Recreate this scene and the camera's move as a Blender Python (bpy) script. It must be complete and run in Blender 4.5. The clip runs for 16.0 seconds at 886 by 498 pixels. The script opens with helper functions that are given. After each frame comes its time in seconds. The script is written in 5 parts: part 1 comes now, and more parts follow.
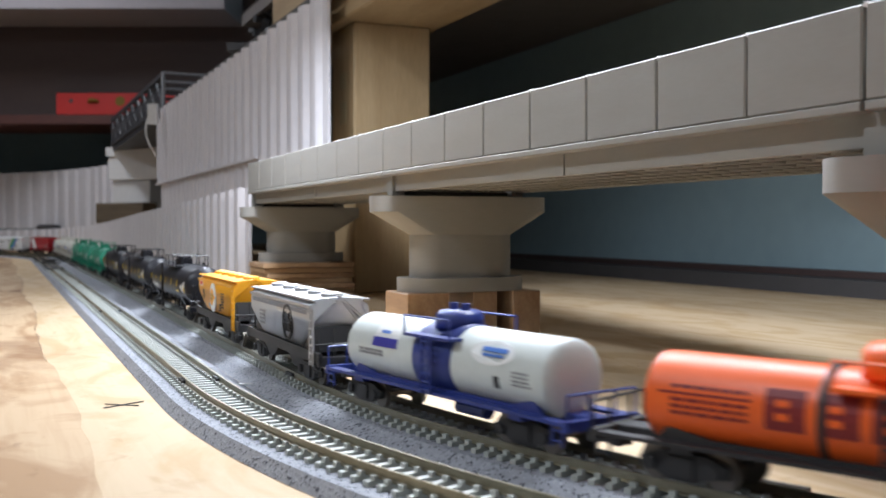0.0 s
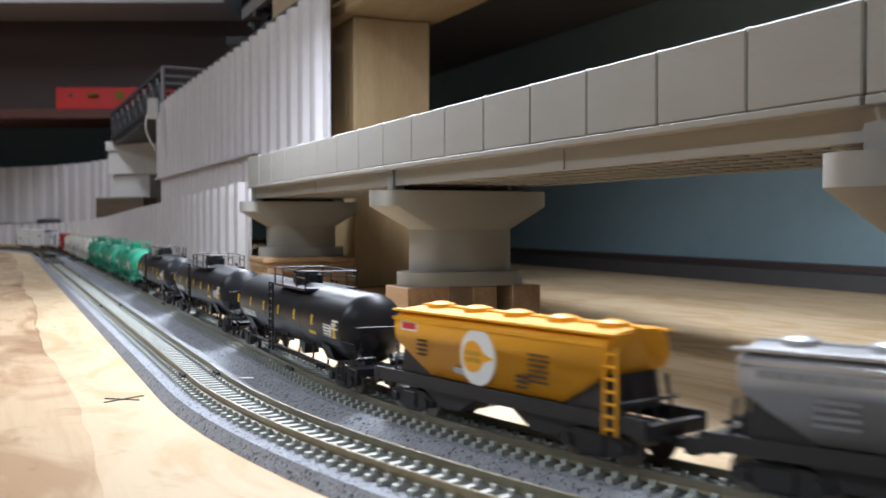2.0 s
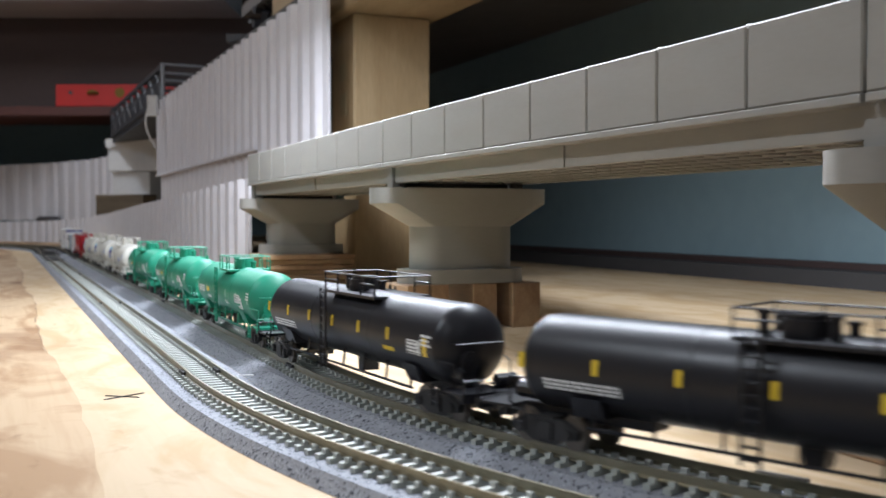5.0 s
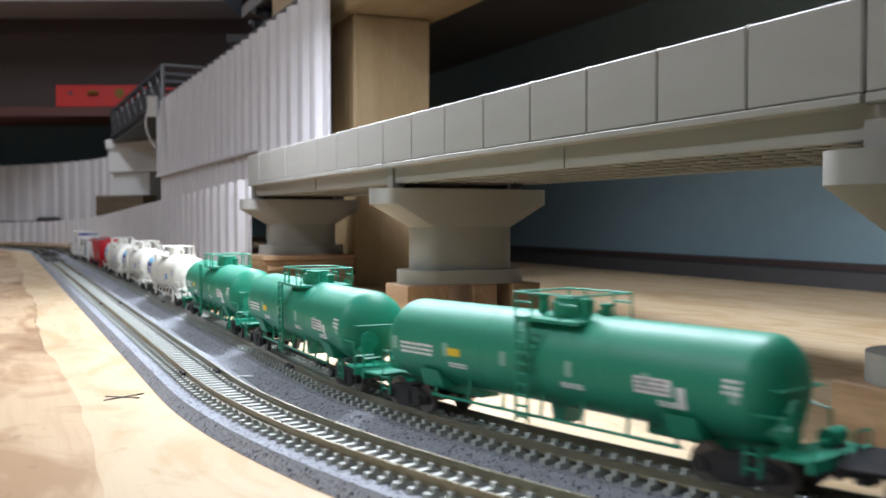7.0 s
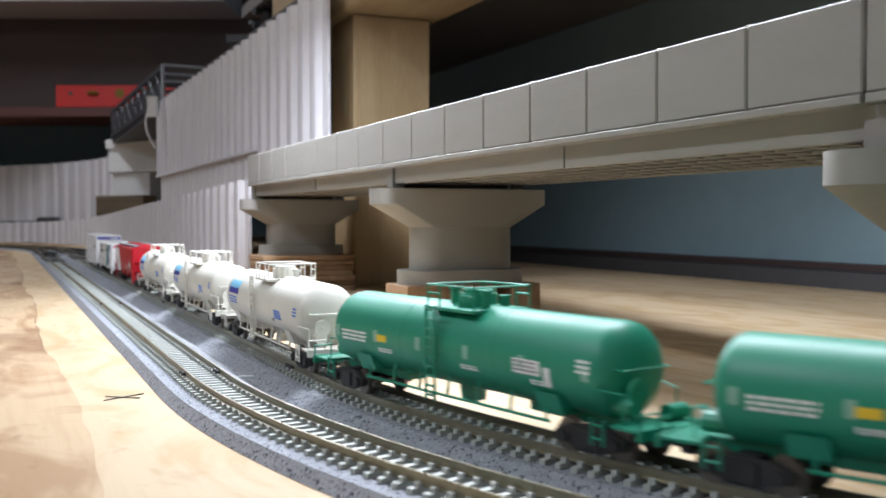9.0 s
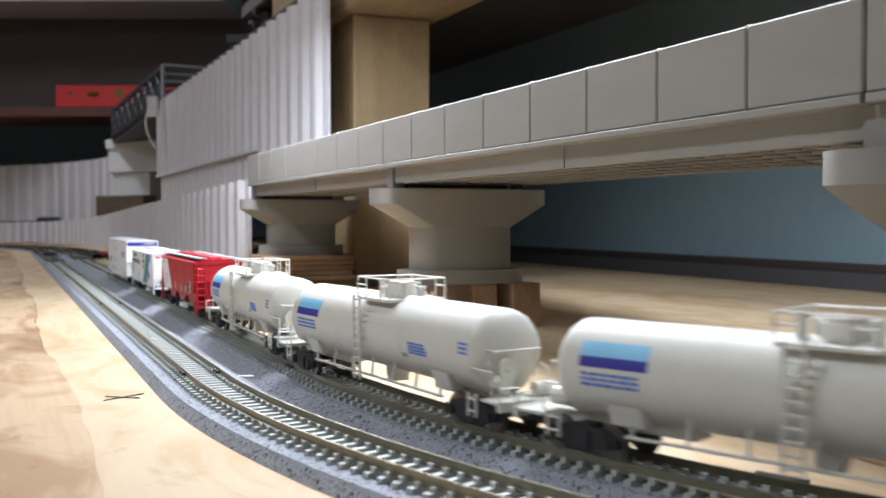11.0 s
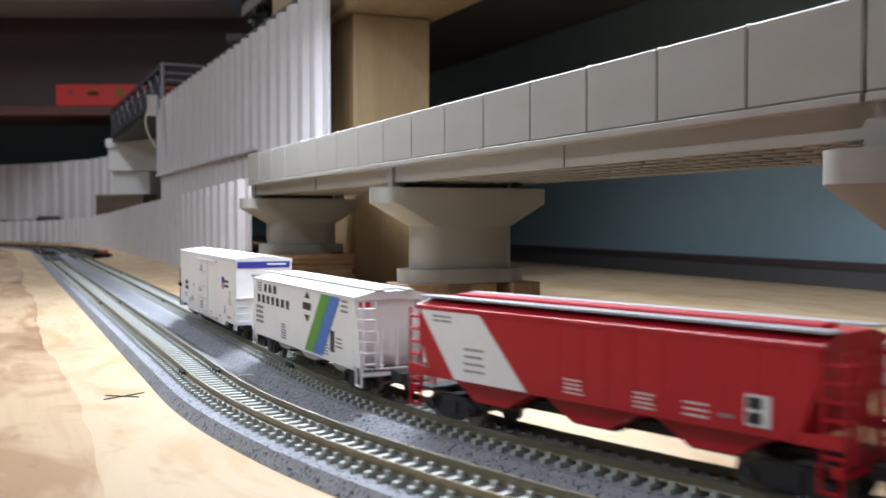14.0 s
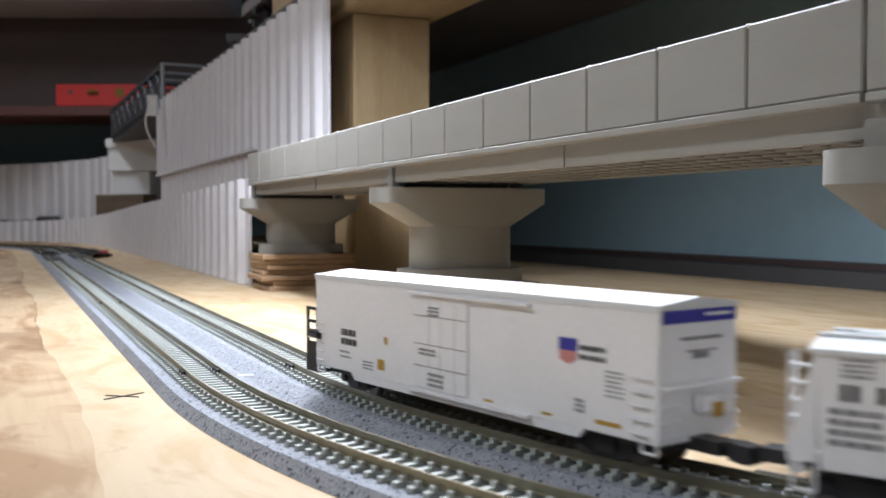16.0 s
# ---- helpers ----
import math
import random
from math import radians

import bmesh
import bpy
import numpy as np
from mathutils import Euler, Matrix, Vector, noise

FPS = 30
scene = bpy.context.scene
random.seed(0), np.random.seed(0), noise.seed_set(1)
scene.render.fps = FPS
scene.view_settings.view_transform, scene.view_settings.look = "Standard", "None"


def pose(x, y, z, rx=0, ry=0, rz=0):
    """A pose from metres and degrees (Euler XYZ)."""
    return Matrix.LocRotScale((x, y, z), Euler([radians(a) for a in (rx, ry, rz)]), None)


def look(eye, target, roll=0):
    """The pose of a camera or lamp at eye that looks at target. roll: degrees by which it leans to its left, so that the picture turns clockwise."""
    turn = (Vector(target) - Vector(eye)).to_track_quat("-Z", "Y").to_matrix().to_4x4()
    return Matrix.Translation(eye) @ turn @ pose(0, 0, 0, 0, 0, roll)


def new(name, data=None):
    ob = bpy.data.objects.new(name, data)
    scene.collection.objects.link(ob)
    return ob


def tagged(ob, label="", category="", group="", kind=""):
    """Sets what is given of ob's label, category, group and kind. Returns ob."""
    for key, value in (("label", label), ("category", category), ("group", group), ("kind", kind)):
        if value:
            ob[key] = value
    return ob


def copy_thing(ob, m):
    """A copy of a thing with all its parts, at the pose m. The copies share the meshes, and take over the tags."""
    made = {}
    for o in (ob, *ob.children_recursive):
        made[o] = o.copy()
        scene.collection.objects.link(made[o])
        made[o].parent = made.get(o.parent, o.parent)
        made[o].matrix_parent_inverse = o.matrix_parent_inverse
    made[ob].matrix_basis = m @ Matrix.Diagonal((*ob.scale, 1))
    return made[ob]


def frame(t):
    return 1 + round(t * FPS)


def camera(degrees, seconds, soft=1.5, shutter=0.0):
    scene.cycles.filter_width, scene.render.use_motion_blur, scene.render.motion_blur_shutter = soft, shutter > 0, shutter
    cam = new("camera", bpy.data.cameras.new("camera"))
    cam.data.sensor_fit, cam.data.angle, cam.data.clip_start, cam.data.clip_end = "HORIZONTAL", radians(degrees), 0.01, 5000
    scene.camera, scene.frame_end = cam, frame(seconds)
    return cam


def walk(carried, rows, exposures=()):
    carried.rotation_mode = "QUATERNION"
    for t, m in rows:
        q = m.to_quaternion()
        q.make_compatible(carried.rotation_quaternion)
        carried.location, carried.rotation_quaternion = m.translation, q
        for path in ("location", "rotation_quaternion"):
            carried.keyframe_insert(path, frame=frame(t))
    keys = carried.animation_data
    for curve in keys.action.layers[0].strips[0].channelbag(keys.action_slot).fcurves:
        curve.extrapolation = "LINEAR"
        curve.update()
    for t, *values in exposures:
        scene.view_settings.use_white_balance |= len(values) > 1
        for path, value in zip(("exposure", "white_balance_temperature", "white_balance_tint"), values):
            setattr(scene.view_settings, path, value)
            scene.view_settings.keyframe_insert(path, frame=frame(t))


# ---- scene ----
cam = camera(47.96, 16.0, soft=1.6, shutter=0.5)
# a phone lens: small opening, focused on the nearer cars
cam.data.dof.use_dof, cam.data.dof.focus_distance, cam.data.dof.aperture_fstop = True, 0.52, 20.0
EYE_Z, TILT = 0.0881, -1.79
# the hand tilts the lens a little over the clip: seconds, degrees above the last tilt
DRIFT = [(0.0, 0.49), (0.5, 0.40), (1.0, 0.35), (1.5, 0.34), (2.0, 0.17), (2.5, 0.10), (3.0, 0.055), (3.5, 0.02), (4.0, 0.0),
         (5.2, 0.02), (6.5, 0.05), (7.5, 0.05), (8.0, -0.01), (8.5, 0.0), (9.0, 0.06), (10.2, 0.06), (11.5, 0.05), (12.0, -0.045),
         (12.5, 0.0), (13.0, -0.03), (13.5, -0.03), (14.0, 0.0), (14.5, 0.02), (15.0, 0.0), (16.0, 0.0)]
walk(cam, [(t, pose(0, 0, EYE_Z, 90 + TILT + d, 0, 0)) for t, d in DRIFT], exposures=[(0.0, 0.05), (9.0, 0.07), (12.5, -0.07), (13.5, -0.06), (14.5, 0.03), (16.0, -0.02)])

# ---- world and lamps ----
world = bpy.data.worlds.new("room_air")
scene.world = world
world.use_nodes = True
world.node_tree.nodes["Background"].inputs[0].default_value = (0.75, 0.85, 1.0, 1)
world.node_tree.nodes["Background"].inputs[1].default_value = 0.08


def lamp(name, at, target, size_x, size_y, watts, colour):
    d = bpy.data.lights.new(name, "AREA")
    d.shape, d.size, d.size_y, d.energy, d.color = "RECTANGLE", size_x, size_y, watts, colour
    ob = new(name, d)
    ob.matrix_world = look(at, target)
    return ob


# All out of view; the last three are added to fill dim sides.
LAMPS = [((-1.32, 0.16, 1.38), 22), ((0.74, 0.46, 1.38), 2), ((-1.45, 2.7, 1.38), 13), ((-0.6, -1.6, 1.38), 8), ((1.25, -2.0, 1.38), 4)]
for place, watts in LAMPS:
    lamp("unseen_tube_light", place, (place[0], place[1], 0), 0.14, 0.8, watts, (0.785, 0.865, 0.985)).matrix_world = Matrix.Translation(place) @ Matrix.Rotation(radians(23.6), 4, "Z")


# the bright strip hung over the tracks, beside the bridge
STRIP_AT, STRIP_TURN, STRIP_LONG, STRIP_Z = (-0.045, 0.745), -1.02, 0.84, 0.350
strip = lamp("strip_lamp_light", (STRIP_AT[0], STRIP_AT[1], STRIP_Z - 0.004), (STRIP_AT[0], STRIP_AT[1], 0), STRIP_LONG, 0.03, 8.0, (0.795, 0.865, 0.985))
strip.matrix_world = Matrix.Translation((STRIP_AT[0], STRIP_AT[1], STRIP_Z - 0.004)) @ Matrix.Rotation(STRIP_TURN, 4, "Z")

# ---- materials ----
def material(name, colour, rough=0.6, metal=0.0, grain=0.08, scale=60.0, bump=0.0, bump_scale=None, second=None, stretch=(1, 1, 1), coat=0.0, spec=0.5, amount=0.5):
    """A surface with variation at two scales; second is the colour of its stains."""
    m = bpy.data.materials.new(name)
    m.use_nodes = True
    nt = m.node_tree
    b = nt.nodes["Principled BSDF"]
    b.inputs["Roughness"].default_value, b.inputs["Metallic"].default_value = rough, metal
    b.inputs["Coat Weight"].default_value = coat
    b.inputs["Specular IOR Level"].default_value = spec
    tc, mp = nt.nodes.new("ShaderNodeTexCoord"), nt.nodes.new("ShaderNodeMapping")
    mp.inputs["Scale"].default_value = stretch
    nt.links.new(tc.outputs["Object"], mp.inputs["Vector"])
    n1, n2 = nt.nodes.new("ShaderNodeTexNoise"), nt.nodes.new("ShaderNodeTexNoise")
    n1.inputs["Scale"].default_value, n1.inputs["Detail"].default_value = scale, 6
    n2.inputs["Scale"].default_value, n2.inputs["Detail"].default_value = scale * 9, 4
    nt.links.new(mp.outputs["Vector"], n1.inputs["Vector"])
    nt.links.new(mp.outputs["Vector"], n2.inputs["Vector"])
    mix = nt.nodes.new("ShaderNodeMix")
    mix.data_type = "RGBA"
    c2 = second or tuple(max(0.0, c * (1 - 3 * grain)) for c in colour)
    mix.inputs["A"].default_value, mix.inputs["B"].default_value = (*colour, 1), (*c2, 1)
    ramp = nt.nodes.new("ShaderNodeMapRange")
    ramp.inputs["From Min"].default_value, ramp.inputs["From Max"].default_value = 0.42, 0.78
    ramp.inputs["To Max"].default_value = amount
    nt.links.new(n1.outputs["Fac"], ramp.inputs["Value"])
    nt.links.new(ramp.outputs["Result"], mix.inputs["Factor"])
    fine = nt.nodes.new("ShaderNodeMix")
    fine.data_type, fine.blend_type = "RGBA", "MULTIPLY"
    fine.inputs["Factor"].default_value = min(1.0, grain * 3)
    ramp2 = nt.nodes.new("ShaderNodeMapRange")
    ramp2.inputs["From Min"].default_value, ramp2.inputs["From Max"].default_value = 0.3, 0.7
    ramp2.inputs["To Min"].default_value, ramp2.inputs["To Max"].default_value = 0.55, 1.25
    nt.links.new(n2.outputs["Fac"], ramp2.inputs["Value"])
    nt.links.new(mix.outputs["Result"], fine.inputs["A"])
    nt.links.new(ramp2.outputs["Result"], fine.inputs["B"])
    nt.links.new(fine.outputs["Result"], b.inputs["Base Color"])
    rr = nt.nodes.new("ShaderNodeMapRange")
    rr.inputs["To Min"].default_value, rr.inputs["To Max"].default_value = max(0.05, rough - 0.1), min(1.0, rough + 0.1)
    nt.links.new(n1.outputs["Fac"], rr.inputs["Value"])
    nt.links.new(rr.outputs["Result"], b.inputs["Roughness"])
    if bump:
        bp = nt.nodes.new("ShaderNodeBump")
        bp.inputs["Strength"].default_value, bp.inputs["Distance"].default_value = 0.6, bump
        n3 = nt.nodes.new("ShaderNodeTexNoise")
        n3.inputs["Scale"].default_value, n3.inputs["Detail"].default_value = bump_scale or scale * 9, 5
        nt.links.new(mp.outputs["Vector"], n3.inputs["Vector"])
        nt.links.new(n3.outputs["Fac"], bp.inputs["Height"])
        nt.links.new(bp.outputs["Normal"], b.inputs["Normal"])
    return m


def wood(name, light, dark, along, rings=9.0, knots=0.5, rough=0.6):
    """Sawn timber: long bands of grain along one axis, pores and a few stains."""
    m = bpy.data.materials.new(name)
    m.use_nodes = True
    nt = m.node_tree
    b = nt.nodes["Principled BSDF"]
    b.inputs["Roughness"].default_value = rough
    tc, mp = nt.nodes.new("ShaderNodeTexCoord"), nt.nodes.new("ShaderNodeMapping")
    mp.inputs["Scale"].default_value = tuple(0.12 if i == along else 1.0 for i in range(3))
    nt.links.new(tc.outputs["Object"], mp.inputs["Vector"])
    warp = nt.nodes.new("ShaderNodeTexNoise")
    warp.inputs["Scale"].default_value, warp.inputs["Detail"].default_value, warp.inputs["Distortion"].default_value = rings, 5, 1.2
    pore = nt.nodes.new("ShaderNodeTexNoise")
    pore.inputs["Scale"].default_value, pore.inputs["Detail"].default_value = 420, 3
    spot = nt.nodes.new("ShaderNodeTexNoise")
    spot.inputs["Scale"].default_value, spot.inputs["Detail"].default_value = 7.0, 6
    for n in (warp, pore):
        nt.links.new(mp.outputs["Vector"], n.inputs["Vector"])
    nt.links.new(tc.outputs["Object"], spot.inputs["Vector"])
    ramp = nt.nodes.new("ShaderNodeValToRGB")
    ramp.color_ramp.elements[0].position, ramp.color_ramp.elements[1].position = 0.36, 0.66
    ramp.color_ramp.elements[0].color, ramp.color_ramp.elements[1].color = (*dark, 1), (*light, 1)
    nt.links.new(warp.outputs["Fac"], ramp.inputs["Fac"])
    st = nt.nodes.new("ShaderNodeMix")
    st.data_type = "RGBA"
    st.inputs["B"].default_value = (*(0.75 * d for d in dark), 1)
    sr = nt.nodes.new("ShaderNodeMapRange")
    sr.inputs["From Min"].default_value, sr.inputs["From Max"].default_value, sr.inputs["To Max"].default_value = 0.52, 0.75, knots
    nt.links.new(spot.outputs["Fac"], sr.inputs["Value"])
    nt.links.new(sr.outputs["Result"], st.inputs["Factor"])
    nt.links.new(ramp.outputs["Color"], st.inputs["A"])
    pm = nt.nodes.new("ShaderNodeMix")
    pm.data_type, pm.blend_type = "RGBA", "MULTIPLY"
    pm.inputs["Factor"].default_value = 0.35
    nt.links.new(st.outputs["Result"], pm.inputs["A"])
    nt.links.new(pore.outputs["Fac"], pm.inputs["B"])
    nt.links.new(pm.outputs["Result"], b.inputs["Base Color"])
    bp = nt.nodes.new("ShaderNodeBump")
    bp.inputs["Strength"].default_value, bp.inputs["Distance"].default_value = 0.4, 0.0004
    nt.links.new(pore.outputs["Fac"], bp.inputs["Height"])
    nt.links.new(bp.outputs["Normal"], b.inputs["Normal"])
    return m


def foam(name):
    """Grey rubbery roadbed foam, speckled with dark and light cells."""
    m = material(name, (0.310, 0.320, 0.350), rough=0.9, grain=0.10, scale=25, bump=0.0014, bump_scale=620, second=(0.235, 0.245, 0.272))
    nt = m.node_tree
    b = nt.nodes["Principled BSDF"]
    link = b.inputs["Base Color"].links[0]
    source = link.from_socket
    tc = nt.nodes.new("ShaderNodeTexCoord")
    prev = source
    for scale, lo, hi, colour in ((620, 0.57, 0.65, (0.050, 0.055, 0.070)), (760, 0.66, 0.73, (0.50, 0.53, 0.58))):
        n = nt.nodes.new("ShaderNodeTexNoise")
        n.inputs["Scale"].default_value, n.inputs["Detail"].default_value = scale, 2
        nt.links.new(tc.outputs["Object"], n.inputs["Vector"])
        r = nt.nodes.new("ShaderNodeMapRange")
        r.inputs["From Min"].default_value, r.inputs["From Max"].default_value = lo, hi
        nt.links.new(n.outputs["Fac"], r.inputs["Value"])
        mx = nt.nodes.new("ShaderNodeMix")
        mx.data_type = "RGBA"
        mx.inputs["B"].default_value = (*colour, 1)
        nt.links.new(r.outputs["Result"], mx.inputs["Factor"])
        nt.links.new(prev, mx.inputs["A"])
        prev = mx.outputs["Result"]
    nt.links.new(prev, b.inputs["Base Color"])
    return m


def plywood(name, light, tan, stain, amount):
    """Rotary-cut veneer: cream ground, long tan swirls along the sheet, stains and pores."""
    m = bpy.data.materials.new(name)
    m.use_nodes = True
    nt = m.node_tree
    b = nt.nodes["Principled BSDF"]
    b.inputs["Roughness"].default_value, b.inputs["Specular IOR Level"].default_value = 0.65, 0.3
    tc = nt.nodes.new("ShaderNodeTexCoord")
    prev = None
    layers = ((1.0, 0.30, 18.0, 2.6, 0.46, 0.60, tan, 0.85), (1.0, 0.40, 7.0, 1.8, 0.52, 0.64, stain, amount * 0.6), (1.0, 0.05, 240.0, 0.3, 0.45, 0.85, tan, 0.35), (1.0, 0.6, 60.0, 0.8, 0.60, 0.74, stain, 0.5))
    base = nt.nodes.new("ShaderNodeRGB")
    base.outputs[0].default_value = (*light, 1)
    prev = base.outputs[0]
    for sx, sy, scale, warp, lo, hi, colour, most in layers:
        mp = nt.nodes.new("ShaderNodeMapping")
        mp.inputs["Rotation"].default_value = (0, 0, radians(-24))
        mp2 = nt.nodes.new("ShaderNodeMapping")
        mp2.inputs["Scale"].default_value = (sx, sy, 1)
        nt.links.new(tc.outputs["Object"], mp.inputs["Vector"])
        nt.links.new(mp.outputs["Vector"], mp2.inputs["Vector"])
        n = nt.nodes.new("ShaderNodeTexNoise")
        n.inputs["Scale"].default_value, n.inputs["Detail"].default_value, n.inputs["Distortion"].default_value = scale, 6, warp
        nt.links.new(mp2.outputs["Vector"], n.inputs["Vector"])
        r = nt.nodes.new("ShaderNodeMapRange")
        r.inputs["From Min"].default_value, r.inputs["From Max"].default_value, r.inputs["To Max"].default_value = lo, hi, most
        nt.links.new(n.outputs["Fac"], r.inputs["Value"])
        mx = nt.nodes.new("ShaderNodeMix")
        mx.data_type = "RGBA"
        mx.inputs["B"].default_value = (*colour, 1)
        nt.links.new(r.outputs["Result"], mx.inputs["Factor"])
        nt.links.new(prev, mx.inputs["A"])
        prev = mx.outputs["Result"]
    nt.links.new(prev, b.inputs["Base Color"])
    bp = nt.nodes.new("ShaderNodeBump")
    bp.inputs["Strength"].default_value, bp.inputs["Distance"].default_value = 0.5, 0.0005
    nt.links.new(n.outputs["Fac"], bp.inputs["Height"])
    nt.links.new(bp.outputs["Normal"], b.inputs["Normal"])
    return m


PLY = plywood("pale_plywood", (0.56, 0.425, 0.275), (0.47, 0.325, 0.175), (0.36, 0.21, 0.10), 0.6)
PLY_STREAK = plywood("streaked_plywood", (0.50, 0.355, 0.215), (0.335, 0.195, 0.095), (0.20, 0.10, 0.045), 1.5)
PLY2 = wood("tan_plywood", (0.62, 0.44, 0.27), (0.42, 0.27, 0.15), 1, rings=6, knots=0.5)
PINE = wood("pine_lumber", (0.48, 0.345, 0.19), (0.37, 0.25, 0.125), 2, rings=14, knots=0.25)
PINE_FLAT = wood("pine_board", (0.48, 0.345, 0.19), (0.37, 0.25, 0.125), 1, rings=14, knots=0.25)
BLOCK = wood("scrap_wood", (0.50, 0.33, 0.19), (0.34, 0.20, 0.11), 0, rings=30, knots=0.4)
OLD_BLOCK = wood("old_dark_wood", (0.15, 0.11, 0.07), (0.09, 0.065, 0.04), 0, rings=30, knots=0.4)
FOAM = foam("roadbed_foam")
TIE = material("tie_plastic", (0.42, 0.43, 0.395), rough=0.55, grain=0.08, scale=40, second=(0.26, 0.29, 0.25))
RAIL = material("nickel_rail", (0.27, 0.245, 0.175), rough=0.35, metal=0.75, grain=0.06, scale=30, second=(0.20, 0.16, 0.10))
CONCRETE = material("printed_grey_plastic", (0.252, 0.240, 0.217), rough=0.62, grain=0.02, scale=14, bump=0.00015, bump_scale=900, second=(0.225, 0.213, 0.192), stretch=(1, 1, 4))
WHITE_SHEET = material("white_corrugated_sheet", (0.63, 0.605, 0.62), rough=0.32, grain=0.03, scale=9, second=(0.55, 0.525, 0.545))
WHITE_BLOCK = material("white_foam_board", (0.62, 0.61, 0.60), rough=0.7, grain=0.03, scale=12)
TEAL = material("teal_wall_paint", (0.215, 0.305, 0.335), rough=0.7, grain=0.03, scale=4, bump=0.0004, bump_scale=160, second=(0.185, 0.265, 0.295))
BROWN = material("dark_brown_board", (0.058, 0.036, 0.033), rough=0.6, grain=0.1, scale=5, stretch=(1, 6, 6), second=(0.048, 0.030, 0.028))
MAROON = material("maroon_ledge", (0.09, 0.028, 0.022), rough=0.6, grain=0.06, scale=5)
DARK_TIE = material("dark_tie_plastic", (0.030, 0.026, 0.024), rough=0.6, grain=0.06, scale=40)
DARK = material("black_backing", (0.055, 0.052, 0.053), rough=0.7, grain=0.05, scale=20)
SHELF = material("dark_shelf_underside", (0.15, 0.135, 0.13), rough=0.8, grain=0.06, scale=4)
# Unseen room surfaces, pale so that they bounce light onto the layout.
CEIL = material("grey_bounce_ceiling", (0.70, 0.69, 0.68), rough=0.9, grain=0.03, scale=5)
BOUNCE_WALL = material("pale_bounce_wall", (0.75, 0.75, 0.73), rough=0.8, grain=0.03, scale=4)
BOARD_GREY = material("grey_board", (0.30, 0.27, 0.28), rough=0.8, grain=0.03, scale=6)
RED_LEVEL = material("red_anodised_level", (0.50, 0.025, 0.022), rough=0.4, grain=0.04, scale=20)
VIAL = material("level_vial", (0.20, 0.13, 0.03), rough=0.2, grain=0.02, scale=20)
TRUSS = material("dark_truss_paint", (0.035, 0.035, 0.040), rough=0.5, grain=0.08, scale=40)
SILVER_END = material("grey_truss_end", (0.30, 0.31, 0.34), rough=0.45, grain=0.05, scale=40)
INK = material("black_pen_ink", (0.01, 0.01, 0.012), rough=0.7, grain=0.02, scale=40)
PAPER = material("white_scrap", (0.8, 0.8, 0.8), rough=0.8, grain=0.02, scale=40)
GLOW = bpy.data.materials.new("lamp_tube")
GLOW.use_nodes = True
GLOW.node_tree.nodes["Principled BSDF"].inputs["Emission Color"].default_value = (1, 0.95, 0.88, 1)
GLOW.node_tree.nodes["Principled BSDF"].inputs["Emission Strength"].default_value = 4.0


def paint(name, colour, rough=0.42, **k):
    return material(name, colour, rough=rough, grain=0.025, scale=45, coat=0.0, **k)


BLACK_PAINT = paint("black_tank_paint", (0.010, 0.010, 0.013), 0.38, spec=0.35)
GREEN_PAINT = paint("green_tank_paint", (0.010, 0.235, 0.140), 0.46)
WHITE_TANK = paint("cream_white_tank_paint", (0.61, 0.595, 0.53), 0.45)
ORANGE_PAINT = paint("orange_tank_paint", (0.82, 0.12, 0.012), 0.42)
PALE_GREY = paint("pale_grey_tank_paint", (0.56, 0.60, 0.58), 0.42)
BLUE_PAINT = paint("blue_plastic", (0.022, 0.040, 0.20), 0.40)
SILVER_PAINT = paint("silver_hopper_paint", (0.50, 0.505, 0.52), 0.36, metal=0.65)
YELLOW_PAINT = paint("yellow_hopper_paint", (0.80, 0.37, 0.015), 0.45)
RED_PAINT = paint("red_hopper_paint", (0.43, 0.003, 0.014), 0.42)
WHITE_PAINT = paint("white_car_paint", (0.80, 0.79, 0.79), 0.42)
WHITE_ROOF = paint("white_roof_paint", (0.66, 0.67, 0.67), 0.45)
GREY_ROOF = paint("grey_roof_walk", (0.33, 0.34, 0.36), 0.5)
UNDER = paint("black_underframe", (0.022, 0.021, 0.022), 0.55)
TRUCK = paint("black_truck_plastic", (0.018, 0.017, 0.017), 0.6)
STEEL = material("wheel_steel", (0.16, 0.14, 0.12), rough=0.4, metal=0.8, grain=0.05, scale=60)
BLACK_INK = paint("black_lettering", (0.02, 0.02, 0.022), 0.6)
GREY_INK = paint("grey_lettering", (0.24, 0.24, 0.25), 0.6)
PALE_GREEN_INK = paint("pale_green_reflector", (0.22, 0.42, 0.33), 0.5)
WHITE_INK = paint("white_lettering", (0.75, 0.76, 0.75), 0.6)
YELLOW_INK = paint("yellow_reflector", (0.75, 0.52, 0.03), 0.5)
OCHRE_INK = paint("ochre_marking", (0.45, 0.26, 0.03), 0.5)
STAMP_INK = paint("faint_stamp_ink", (0.30, 0.235, 0.13), 0.6)
MAROON_INK = paint("maroon_lettering", (0.20, 0.012, 0.012), 0.5)
RED_INK = paint("red_lettering", (0.55, 0.02, 0.03), 0.5)
FADED_RED = paint("faded_red_marking", (0.55, 0.22, 0.21), 0.5)
DEEP_BLUE = paint("deep_blue_marking", (0.03, 0.03, 0.30), 0.5)
SKY_BLUE = paint("sky_blue_marking", (0.22, 0.55, 0.80), 0.5)
STRIPE_BLUE = paint("stripe_blue", (0.05, 0.17, 0.55), 0.5)
STRIPE_GREEN = paint("stripe_green", (0.10, 0.33, 0.04), 0.5)


